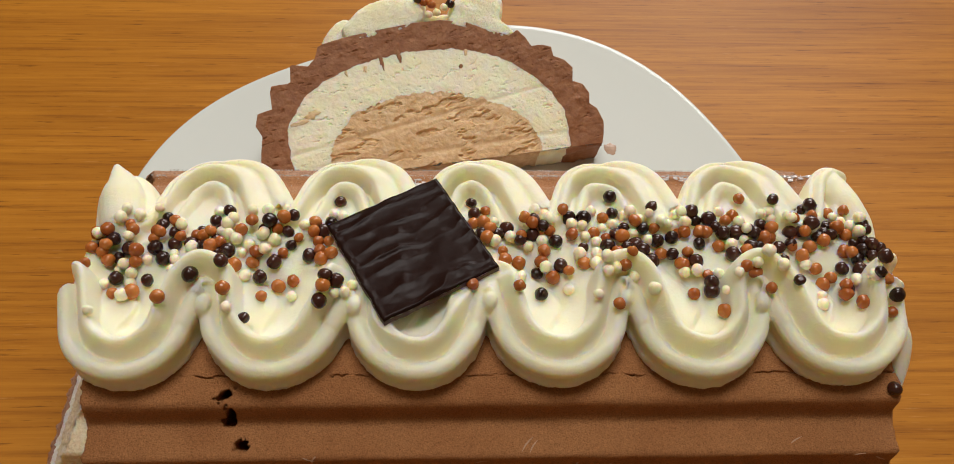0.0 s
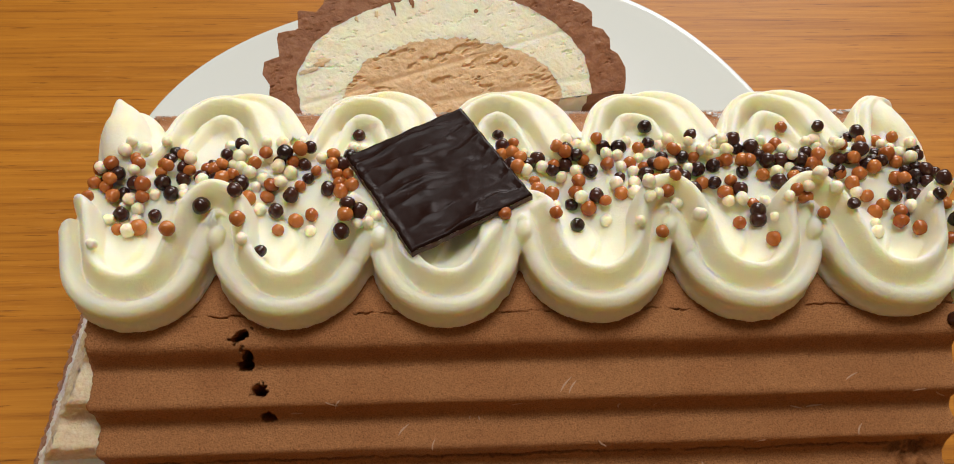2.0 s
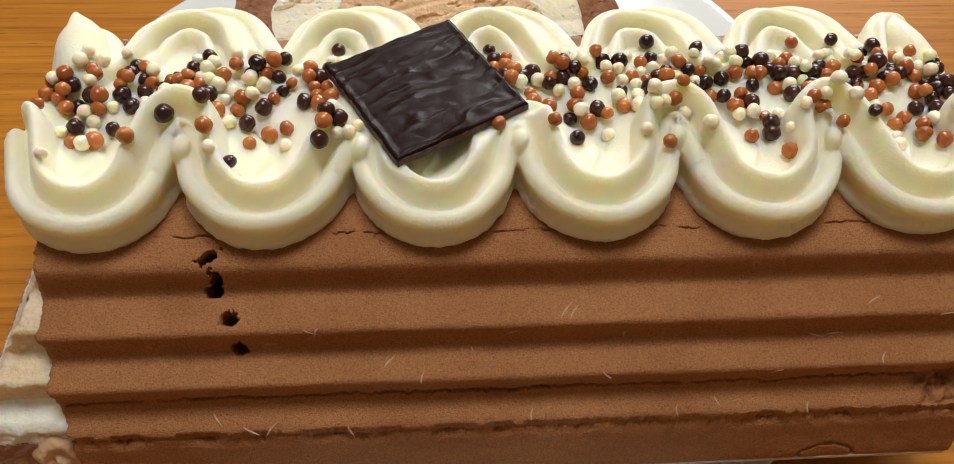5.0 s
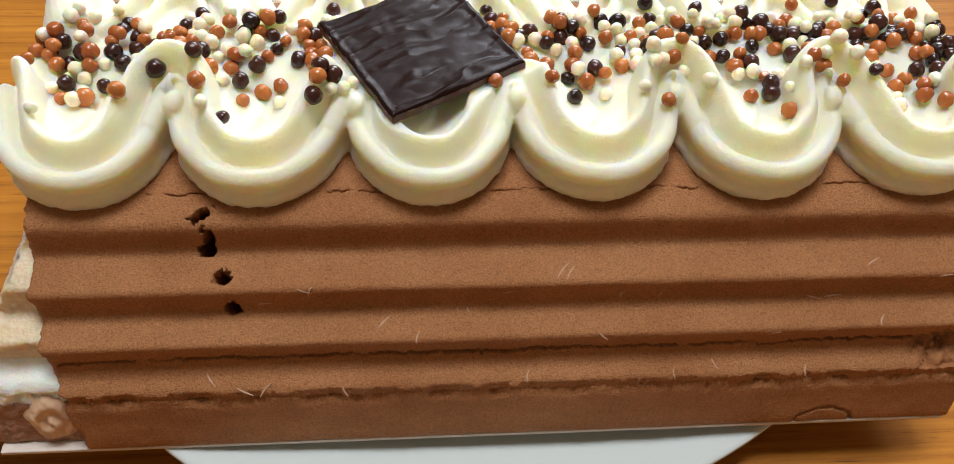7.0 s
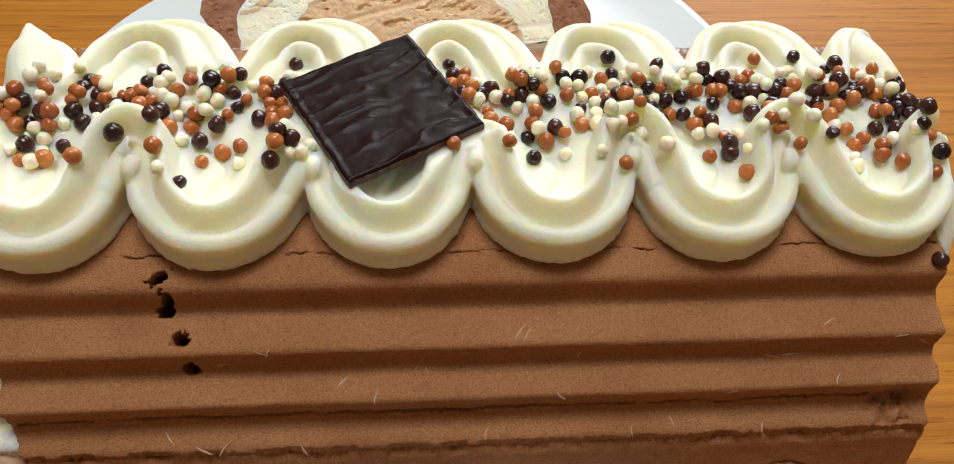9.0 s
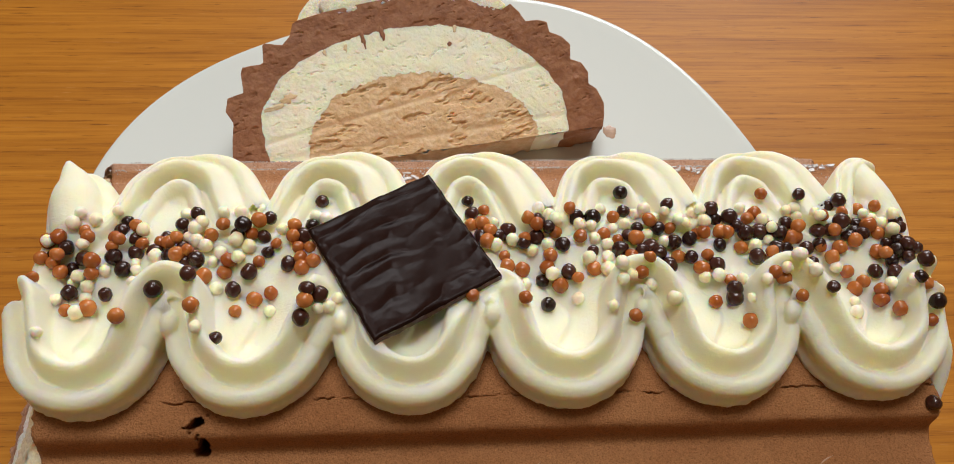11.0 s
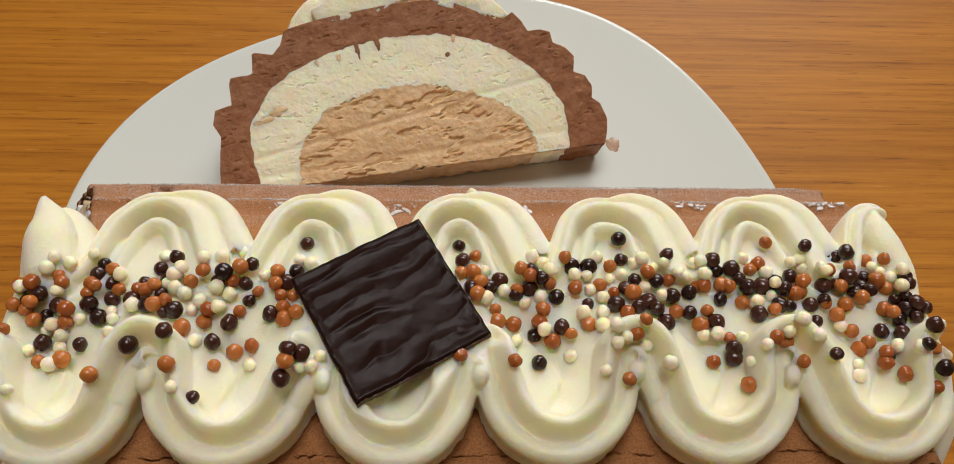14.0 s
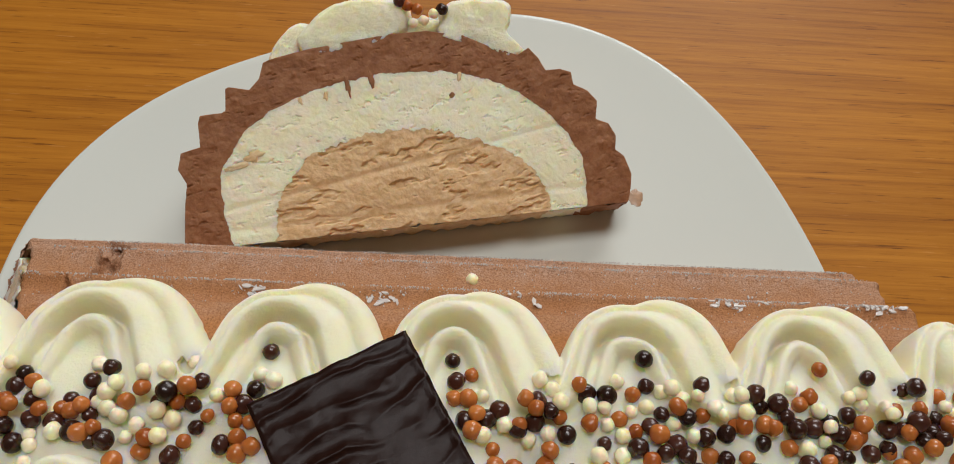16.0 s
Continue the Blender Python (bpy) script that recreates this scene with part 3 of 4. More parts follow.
def ribbon_edge(crest, steps, side, swell):
    """The terraces along one crest of the ribbon, as a closed band: each lies a fixed way out from the crest, square to its line."""
    o0, z0, o1, z1, steep, narrow = crest
    th, tall, half = radians(steep), abs(o1 - o0), PITCH / 2
    turn, leg = np.linalg.solve([[math.sin(th), math.cos(th)], [1 - math.cos(th), math.sin(th)]], [half, tall])
    r1, r2 = turn * (1 - narrow), turn * narrow
    arc = np.linspace(0, th, 30)
    line = np.r_[np.c_[r1 * np.sin(arc), r1 * (1 - np.cos(arc))], np.c_[half - r2 * np.sin(arc[::-1]), tall - r2 * (1 - np.cos(arc[::-1]))]]
    period = np.r_[line, np.c_[PITCH - line[::-1, 0], line[::-1, 1]][1:-1]]
    first = LOBE if side < 0 else LOBE + half
    pts = np.array([(first + k * PITCH + a, b) for k in range(-2, 8) for a, b in period])
    g = pts[:, 1] / tall
    o = o0 + (o1 - o0) * g
    lean = np.array([ease(0.35, 1.0, v) for v in g]) * (np.interp(pts[:, 0], (-0.07, -0.03, 0.01, 0.05, 0.09), (0.0015, 0.003, 0.0005, -0.0015, -0.003)) if side < 0 else 0.0) - (0.0034 if side > 0 else 0.0)
    sway = np.array([0.0013 * noise.noise(Vector((x * 22, 3.0, 0.0))) for x in pts[:, 0]])
    pts = np.c_[pts[:, 0] + lean - sway, o, z0 + (z1 - z0) * g]
    for p in pts:
        x = p[0]
        p[0] += 0.0007 * rough(x, p[1], side + 7, 0.012, 2)
        p[1] += 0.0008 * rough(x, side, 0, 0.02, 2)
        p[2] += 0.0006 * rough(x, p[1], side + 5, 0.012, 2)
    inside = np.nonzero((pts[:, 0] > CREAM_L + 0.004) & (pts[:, 0] < CREAM_R - 0.004))[0]
    pts = pts[inside[0]:inside[-1] + 1]
    step = np.r_[0, np.cumsum(np.linalg.norm(np.diff(pts[:, :2], axis=0), axis=1))]
    even = np.linspace(0, step[-1], int(step[-1] / 0.0005))
    pts = np.stack([np.interp(even, step, pts[:, c]) for c in range(3)], axis=1)
    t = np.gradient(pts[:, :2], axis=0)
    t /= np.linalg.norm(t, axis=1)[:, None]
    out = np.c_[t[:, 1], -t[:, 0]] * (1 if side < 0 else -1)
    fine_steps = smooth_line(steps, 5 * len(steps))
    rows = []
    for p, n in zip(pts, out):
        x = p[0]
        q = (x - LOBE) / PITCH
        wide = 1 + swell * (max(-0.36, math.sin(2 * math.pi * (q - 0.5))) if side > 0 else 0.5 - 0.5 * math.cos(2 * math.pi * q))
        f = min(1.0, (min(x - CREAM_L, CREAM_R - x) - 0.004) / (0.011 if side < 0 else 0.013))
        rounding = math.sqrt(max(0.0, 1 - (1 - f) ** 2))
        row = []
        for d, h in fine_steps:
            w = d * (wide if d > 0 else 1.0) * (0.55 + 0.45 * rounding)
            px, po = x + n[0] * w, p[1] + n[1] * w
            pz = p[2] + h - 0.007 * (1 - rounding)
            pz = pressed(px, po, pz, 0.0872)
            pz += 0.00010 * rough(px, po, pz, 0.0016, 2)
            if side < 0 and d > 0.006 and h < -0.0075:
                pz -= 0.7 * max(0.0, p[2] - z0) * min(1.0, (-0.0075 - h) / 0.003)
            if h < -0.0102:
                px += n[0] * 0.0005 * rough(px, po, pz, 0.0016, 2)
                po += n[1] * 0.0005 * rough(px, po, pz, 0.0016, 2)
                pz -= 0.0004 * rough(px, 1, side, 0.0018, 2)
            row.append((px - 0.015, po, pz - BASE))
        rows.append(row)
    return np.array(rows)


grids = [(np.transpose(np.array(sheet), (1, 0, 2)), True), (ribbon_edge(FRONT_CREST, FRONT_STEPS, -1, 0.12), True), (ribbon_edge(BACK_CREST, BACK_STEPS, 1, 1.05), True)]
# cream that has run over the end of the log
run = np.array([(0.1300, -0.026, 0.0790), (0.1322, -0.030, 0.0765), (0.1326, -0.034, 0.0725), (0.1320, -0.038, 0.0680), (0.1312, -0.0415, 0.0640), (0.1306, -0.0430, 0.0610)])
grids.append((tube(smooth_line(run, 40) - np.array([0.015, 0, BASE]), np.linspace(0.0034, 0.0009, 40)), True))
# knobs where two passes of the nozzle meet
KNOBS = [(-0.0665, -0.0240, 0.0866, 0.0021), (-0.0250, -0.0245, 0.0862, 0.0018), (0.0128, -0.0233, 0.0868, 0.0021), (0.0512, -0.0225, 0.0868, 0.0021), (0.0902, -0.0240, 0.0866, 0.0020)]
for kx, ko, kz, kr in KNOBS:
    way = np.array([(kx - 0.0004, ko - 0.0016, kz - 0.0030), (kx - 0.0002, ko - 0.0008, kz - 0.0012), (kx, ko, kz - 0.0002), (kx + 0.0002, ko + 0.0014, kz), (kx + 0.0004, ko + 0.0034, kz - 0.0022)])
    swell_k = kr * np.array([0.5 + 0.5 * math.sin(math.pi * f) ** 0.7 for f in np.linspace(0.02, 0.98, 26)])
    grids.append((tube(smooth_line(way, 26) - np.array([0.015, 0, BASE]), swell_k), True))
# the cream is full between two passes at the back
for k in range(6):
    way = np.array([(LOBE + k * PITCH + 0.0012, 0.003, 0.0790), (LOBE + k * PITCH + 0.0014, 0.008, 0.0794), (LOBE + k * PITCH + 0.0016, 0.0135, 0.0780)]) - np.array([0.015, 0, BASE])
    grids.append((tube(smooth_line(way, 20), np.linspace(0.0052, 0.0036, 20)), True))
# the rope's first tongue and its last curl
for way, fat in (([(-0.0920, 0.000, 0.0800), (-0.0965, 0.008, 0.0830), (-0.0985, 0.016, 0.0846), (-0.1000, 0.022, 0.0850), (-0.1020, 0.0265, 0.0862), (-0.1030, 0.0290, 0.0872)],
                  [0.0050, 0.0070, 0.0068, 0.0050, 0.0024, 0.0007]),
                 ([(0.1300, -0.004, 0.0780), (0.1290, 0.008, 0.0815), (0.1270, 0.016, 0.0835), (0.1255, 0.0225, 0.0845), (0.1250, 0.0270, 0.0855), (0.1262, 0.0290, 0.0858)],
                  [0.0040, 0.0052, 0.0050, 0.0040, 0.0020, 0.0007])):
    grids.append((tube(smooth_line(np.array(way) - np.array([0.015, 0, BASE]), 40), np.interp(np.linspace(0, 1, 40), np.linspace(0, 1, 6), fat)), True))
cream = join_grids("piped_cream", grids, CREAM, log, "ivory whipped cream piped in fluted waves")
fuse = cream.modifiers.new("fuse", "REMESH")
fuse.mode, fuse.voxel_size, fuse.use_smooth_shade = "VOXEL", 0.00036, True
melt = cream.modifiers.new("melt", "SMOOTH")
melt.factor, melt.iterations = 0.5, 2
bpy.context.view_layer.update()
fused = bpy.data.meshes.new_from_object(cream.evaluated_get(bpy.context.evaluated_depsgraph_get()))
cream.modifiers.clear()
cream.data = fused
fused.polygons.foreach_set("use_smooth", [True] * len(fused.polygons))

# ---------------------------------------------------------------- the chocolate tile
tile = thing("chocolate_tile", "dark chocolate square with a rippled top resting on the cream", "chocolate", at=(-0.0094, 0.1515, 0.0862))
tile.rotation_euler = Euler((radians(2.4), radians(-3.3), radians(28.5)))
NT = 130
top = []
for i in range(NT):
    row = []
    for j in range(NT):
        u, v = i / (NT - 1) - 0.5, j / (NT - 1) - 0.5
        x, y = u * 0.0366, v * 0.0378
        edge = min(0.5 - abs(u), 0.5 - abs(v)) * 0.036
        fall = v * 22 - u * 2.0 + 2.4 * rough(x * 0.6, y, 0, 0.016) + 0.25 * rough(x, y, 2, 0.006)
        ripple = (1 - abs(math.sin(fall)) ** 0.9) * max(0.1, 0.7 + 0.9 * rough(x, y, 9, 0.012)) + 0.07 * rough(x * 0.5, y, 4, 0.0022)
        z = 0.0033 + 0.00052 * ripple + 0.0002 * rough(x, y, 3, 0.010) - 0.0007 * max(0.0, 1 - edge / 0.0010) ** 2 + 0.0004 * max(0.0, 1 - edge / 0.0022)
        wob = 0.0003 * rough(x, y, 6, 0.006)
        row.append((x + wob, y + wob, z))
    top.append(row)
top = np.array(top)
ring = [top[i, 0] for i in range(NT)] + [top[-1, j] for j in range(1, NT)] + [top[i, -1] for i in range(NT - 2, -1, -1)] + [top[0, j] for j in range(NT - 2, 0, -1)]
n = len(ring)
sides = []
for f in (0.0, 0.12, 0.3, 0.55, 0.8, 1.0):
    sides.append([(p[0] * (1 + 0.004 * f) + 0.0002 * rough(p[0], p[1], f * 0.003, 0.002), p[1] * (1 + 0.004 * f) + 0.0002 * rough(p[0], p[1], 5 + f * 0.003, 0.002), p[2] + (0.0012 - p[2]) * f) for p in ring])
body = grid_mesh("slab", sides, SNAPPED_CHOC, tile, "reddish snapped edge", wrap=True)
grid_mesh("rippled_top", top + np.array((0, 0, 0.00004)), DARK_CHOC, tile, "dark rippled face")


# ---------------------------------------------------------------- the slice on the plate
SN = Vector((0.0993, -0.5265, 0.8444))
SU = Vector((0.9827, 0.1854, 0.0))
SV = Vector((-0.1566, 0.8297, 0.5358))
SO = Vector((0.0074, 0.2733, 0.0540)) + SV * -0.0375 + SU * -0.0150
SD = Vector((-0.02, 0.60, -0.80)).normalized()
SD_LOW = Vector((-0.02, 0.40, -0.90)).normalized()
piece = thing("ice_cream_slice", "cut wedge of layered ice cream leaning back on the plate", "cake slice", at=SO)


def on_face(u, v, w=0.0):
    return SU * u + SV * v + SN * w


SKIN = [(-72.2, 0), (-71.5, 6), (-70.5, 14), (-69.2, 20.5), (-71.3, 25), (-69.9, 29.9), (-64.0, 31.2), (-63.9, 38.5), (-63.0, 40.8), (-56.5, 41.0), (-55.3, 41.6),
        (-54.6, 48.2), (-53.5, 48.7), (-47.5, 47.3), (-44.3, 50.4), (-42.5, 55.3), (-40.6, 56.0), (-29.6, 58.2), (-18.1, 59.5), (-2.7, 61.0), (9.0, 61.2),
        (20.5, 58.9), (28, 55.2), (37.7, 51.2), (41.5, 53.2), (44.6, 49.7), (46.5, 45.6), (51.3, 45.6), (54.9, 44.3), (55.3, 40.3), (59.7, 37.9), (62.7, 34.2),
        (61.6, 28.3), (65.8, 26.5), (67.9, 22.3), (67.2, 17.7), (69.9, 15.4), (71.9, 9.1), (71.0, 4.2), (69.7, 0)]
VANILLA = [(-57.4, 0), (-59.4, 10.5), (-59.0, 21.7), (-56.2, 27.0), (-50.8, 34.0), (-42.8, 39.9), (-31.1, 44.5), (-19.5, 47.3), (-7.9, 48.6), (3.7, 48.8), (15.3, 47.6),
           (26.8, 44.3), (36.4, 39.5), (45.7, 31.8), (51.1, 25.3), (55.4, 16.9), (56.4, 7.7), (55.1, 0)]
COFFEE = [(-44.6, 0), (-43.6, 8.7), (-41.7, 14.2), (-37.7, 19.5), (-33.4, 24.4), (-23.7, 27.6), (-13.9, 30.1), (-2.2, 30.9), (9.3, 29.3), (20.8, 25.6), (32.2, 20.2),
          (39.6, 13.5), (42.0, 8.2), (43.3, 0)]


def reach(outline, angles):
    """The outline's distance from the middle of the base, by angle."""
    p = np.array(outline, float) / 1000.0
    q = []
    for a, b in zip(p[:-1], p[1:]):
        for f in np.linspace(0, 1, 24, endpoint=False):
            q.append(a + (b - a) * f)
    q = np.array(q + [p[-1]])
    t = np.arctan2(q[:, 1], q[:, 0])
    t = np.maximum.accumulate(t[::-1])
    r = np.hypot(q[:, 0], q[:, 1])[::-1]
    return np.interp(angles, t, r)


ANG = np.linspace(0, math.pi, 820)
R_SKIN, R_VAN, R_COF = (reach(o, ANG) for o in (SKIN, VANILLA, COFFEE))
R_VAN = R_VAN + 0.0006 * np.array([rough(a, 0, 0, 0.08) for a in ANG])
R_COF = R_COF + 0.0012 * np.array([rough(a, 2, 0, 0.06) for a in ANG])


def knife(u, v):
    """Smooth tracks that the knife left across the face."""
    a = abs(v - (0.0155 + 0.155 * (u + 0.03)))
    b = abs(v - (0.0052 + 0.02 * (u + 0.03)))
    return max(math.exp(-(a / 0.0011) ** 2), math.exp(-(b / 0.0013) ** 2))


def pits(u, v, long, tight, seed, sill):
    """Ragged holes drawn out along the cut, where the blade tore the ice cream: 0 to 1."""
    w = v - 0.13 * u + 0.0010 * noise.noise(Vector((u * 150, v * 150, seed + 2)))
    n = noise.noise(Vector((u * long, w * tight, seed))) + 0.7 * noise.noise(Vector((u * long * 2.6, w * tight * 2.3, seed + 4))) + 0.45 * noise.noise(Vector((u * long * 6, w * tight * 5, seed + 6)))
    return ease(sill, sill + 0.5, n)


def relief(u, v, kind):
    k = knife(u, v)
    if kind == "coffee":
        belt = 0.30 * noise.noise(Vector((u * 30, (v - 0.13 * u) * 190, 12.0)))
        w = 0.00018 * rough(u, v, 0, 0.0016) + 0.0004 * rough(u, v, 5, 0.006) - 0.0013 * pits(u, v, 85, 270, 1.5, 0.10 - 1.3 * belt)
        return w * (1 - 0.9 * k) - 0.0006 * k
    if kind == "vanilla":
        belt = 0.25 * noise.noise(Vector((u * 40, (v - 0.08 * u) * 120, 22.0)))
        w = 0.00009 * rough(u, v, 0, 0.0012) + 0.0003 * rough(u, v, 5, 0.007) - 0.0005 * pits(u, v, 230, 620, 7.5, 0.42 - belt)
        return w * (1 - 0.7 * k) - 0.0004 * k
    belt = 0.30 * noise.noise(Vector((u * 60, v * 90, 32.0)))
    flake = max(0.0, rough(u, v, 4, 0.005) - 0.30)
    return 0.00012 * rough(u, v, 0, 0.0015) + 0.0004 * rough(u, v, 2, 0.008) + 0.0007 * flake - 0.0006 * pits(u, v, 190, 640, 41.0, 0.42 - belt)


def layer(name, inner, outer, steps, mat, kind, label):
    sheet = []
    for f in np.linspace(0, 1, steps):
        row = []
        for a, r0, r1 in zip(ANG, inner, outer):
            r = r0 + (r1 - r0) * f
            u, v = r * math.cos(a), r * math.sin(a)
            rim_gap = min((r1 - r) if kind != "skin" else 1.0, (r - r0) if kind != "coffee" else 1.0)
            w = relief(u, v, kind) * (0.15 + 0.85 * min(1.0, rim_gap / 0.0014))
            row.append(on_face(u, v, w))
        sheet.append(row)
    return sheet


grid_mesh("coffee_core", layer("c", R_COF * 0.02, R_COF + 0.0002, 150, COFFEE_CUT, "coffee", ""), COFFEE_CUT, piece, "torn light brown coffee ice cream")
grid_mesh("vanilla_ring", layer("v", R_COF, R_VAN + 0.0002, 80, CREAM_CUT, "vanilla", ""), CREAM_CUT, piece, "pale vanilla ice cream")
skin = layer("s", R_VAN, R_SKIN, 56, CHOC_CUT, "skin", "")
rim = skin[-1]


def down(p, f):
    """Along the slice's side from the cut face to the plate."""
    at = SO + p
    fall = SD.lerp(SD_LOW, ease(0.016, 0.0, p.dot(SV))).normalized()
    reach_down = (0.0096 + plate_tip(at.x, at.y + 0.02) - at.z) / fall.z
    return p + fall * max(0.002, reach_down) * f


for f in (0.01, 0.03, 0.08, 0.2, 0.4, 0.7, 1.0):
    skin.append([down(p, f) for p in rim])
grid_mesh("chocolate_rind", skin, CHOC_CUT, piece, "ribbed chocolate ice cream rind")
# its flat base
edge = [on_face(u, 0.0, relief(u, 0, "coffee")) for u in np.linspace(-0.0722, 0.0697, 120)]
rows = np.array([[down(p, f) + on_face(0, 0.0012 * rough(p.x, f * 0.02, 0, 0.004), 0.0006 * rough(p.x, f * 0.02, 4, 0.0025)) for p in edge] for f in (0.0, 0.015, 0.03, 0.05, 0.08, 0.14, 0.2, 0.3, 0.4, 0.7, 1.0)])
for name, mat, lo, hi in (("rind_base", CHOC_CUT, 0, 13), ("vanilla_base", CREAM_CUT, 12, 24), ("coffee_base", COFFEE_CUT, 23, 97), ("vanilla_base", CREAM_CUT, 96, 107), ("rind_base", CHOC_CUT, 106, 120)):
    grid_mesh(name, rows[:, lo:hi], mat, piece)


def lump(name, outline, deep, back, label):
    """A block of piped cream cut through: torn flat face, ragged rim, and the body behind it."""
    p = np.array(outline, float) / 1000.0
    loop = smooth_line(np.vstack([p, p[:1]]), 170)[:-1]
    c = loop.mean(axis=0)
    loop = np.array([c + (q - c) * (1 + 0.030 * rough(q[0], q[1], 1, 0.0025)) for q in loop])
    sheet = []
    for f in np.r_[0.004, np.linspace(0.03, 0.97, 34), 0.985, 1.0]:
        ring = []
        for q in loop:
            e = c + (q - c) * f
            w = 0.0005 * rough(e[0], e[1], 0, 0.006) + 0.00012 * rough(e[0], e[1], 0, 0.0014) - 0.0010 * max(0.0, f - 0.9) * 10 - back
            ring.append(on_face(e[0], e[1], w))
        sheet.append(ring)
    for f in (0.1, 0.25, 0.5, 0.75, 1.0):
        swell = 1.0 + 0.10 * math.sin(math.pi * f)
        sheet.append([on_face(*(c + (q - c) * swell), -back) + SD * deep * f for q in loop])
    return grid_mesh(name, sheet, CREAM, piece, label, wrap=True, caps=True)


lump("cream_swirl", [(-29.6, 56.5), (-31, 62), (-27, 66.5), (-20.7, 71), (-12, 72.8), (-2, 72.2), (2.4, 70.5), (3.2, 66), (1.0, 62), (-3, 60), (-10, 57.5), (-14, 59.5), (-20, 56.5)],
     0.022, 0.0, "cut ivory piped cream")
lump("cream_swirl", [(13, 59), (14.5, 63.5), (17.0, 69), (24, 70.5), (33, 69.5), (37, 67.8), (36.5, 62.5), (35.3, 59), (39.5, 54), (40, 51.5), (34, 50.5), (28, 54), (20, 56)],
     0.022, 0.0, "cut ivory piped cream")
lump("cream_wing", [(-42.5, 53), (-40.5, 58.5), (-37, 63.5), (-31.5, 67.5), (-27, 66), (-28, 58), (-33, 53.5)], 0.014, 0.005, "smooth curl of piped cream")
lump("cream_trough", [(0, 58), (1, 64.5), (8, 66), (16, 65), (18, 58), (9, 57)], 0.016, 0.006, "hollow between the cream swirls")

# streaks and dots of other ice cream drawn into the vanilla
STREAKS = [(-17.5, 46.0, 1.1, 3.4, 0.1, CHOC_CUT), (-10.0, 47.5, 1.0, 3.4, 0.1, CHOC_CUT), (-32.5, 42.6, 0.9, 1.3, 0.1, STAIN), (-24.5, 43.5, 0.8, 1.7, 0.0, STAIN), (15.0, 40.2, 0.9, 1.1, -0.5, CHOC_CUT),
           (-48.5, 27.0, 3.4, 1.7, 0.4, STAIN), (-54.0, 24.2, 4.2, 1.1, 0.2, STAIN), (18.0, 46.0, 0.8, 1.8, -0.3, COFFEE_CUT)]
for u0, v0, a, b, turn, mat in STREAKS:
    rows = []
    for f, h in ((0.02, 0.00035), (0.5, 0.0003), (0.8, 0.0002), (1.0, -0.0003)):
        ring = []
        for i in range(28):
            t = 2 * math.pi * i / 28
            r = f * (1 + 0.5 * noise.noise(Vector((math.cos(t) * 2, math.sin(t) * 2, u0))) + 0.3 * noise.noise(Vector((math.cos(t) * 5, math.sin(t) * 5, u0))))
            x, y = a * r * math.cos(t), b * r * math.sin(t)
            u, v = (u0 + x * math.cos(turn) - y * math.sin(turn)) * 1e-3, (v0 + x * math.sin(turn) + y * math.cos(turn)) * 1e-3
            ring.append(on_face(u, v, h + relief(u, v, "vanilla") * 0.8))
        rows.append(ring)
    grid_mesh("streak", rows, mat, piece, wrap=True, caps=True)

# melted trace beside the slice
TX, TY = 0.0745, 0.2655


def plate_top(x, y):
    """Height of the plate's upper face."""
    f = math.hypot(x - PX, y - PY) / plate_reach(math.atan2(y - PY, x - PX))
    return float(np.interp(f, [q[0] for q in PLATE_PROFILE[:7]], [q[1] for q in PLATE_PROFILE[:7]])) + plate_tip(x, y)


smear = thing("chocolate_smear", "small melted chocolate trace drying on the plate", "stain", kind="stuff", at=(TX, TY, 0.0))
rows = []
for f, h in ((0.02, 0.00030), (0.3, 0.00028), (0.55, 0.00022), (0.75, 0.00014), (0.9, 0.00006), (1.0, -0.00006)):
    ring = []
    for i in range(60):
        a = 2 * math.pi * i / 60
        r = f * (1 + 0.35 * noise.noise(Vector((math.cos(a) * 1.6, math.sin(a) * 1.6, 3))) + 0.15 * noise.noise(Vector((math.cos(a) * 6, math.sin(a) * 6, 3))))
        x, y = 0.0030 * r * math.cos(a), 0.0034 * r * math.sin(a)
        ring.append((x, y, plate_top(TX + x, TY + y) + h))
    rows.append(ring)
grid_mesh("trace", rows, SMEAR, smear, wrap=True, caps=True)

# frost on the shaded side of the log
frost = thing("frost", "clear ice crystals clinging to the chocolate", "frost", kind="stuff", at=(0.015, MID, BASE))
dice = random.Random(11)
verts, faces = [], []
spread = smooth_line(FAR_RIBS, 400)
LIPS = [int(np.argmin(np.hypot(spread[:, 0] - a, spread[:, 1] - b))) for a, b in ((0.0415, 0.0692), (0.0561, 0.0567), (0.0643, 0.0462))]
slope = np.gradient(spread, axis=0)


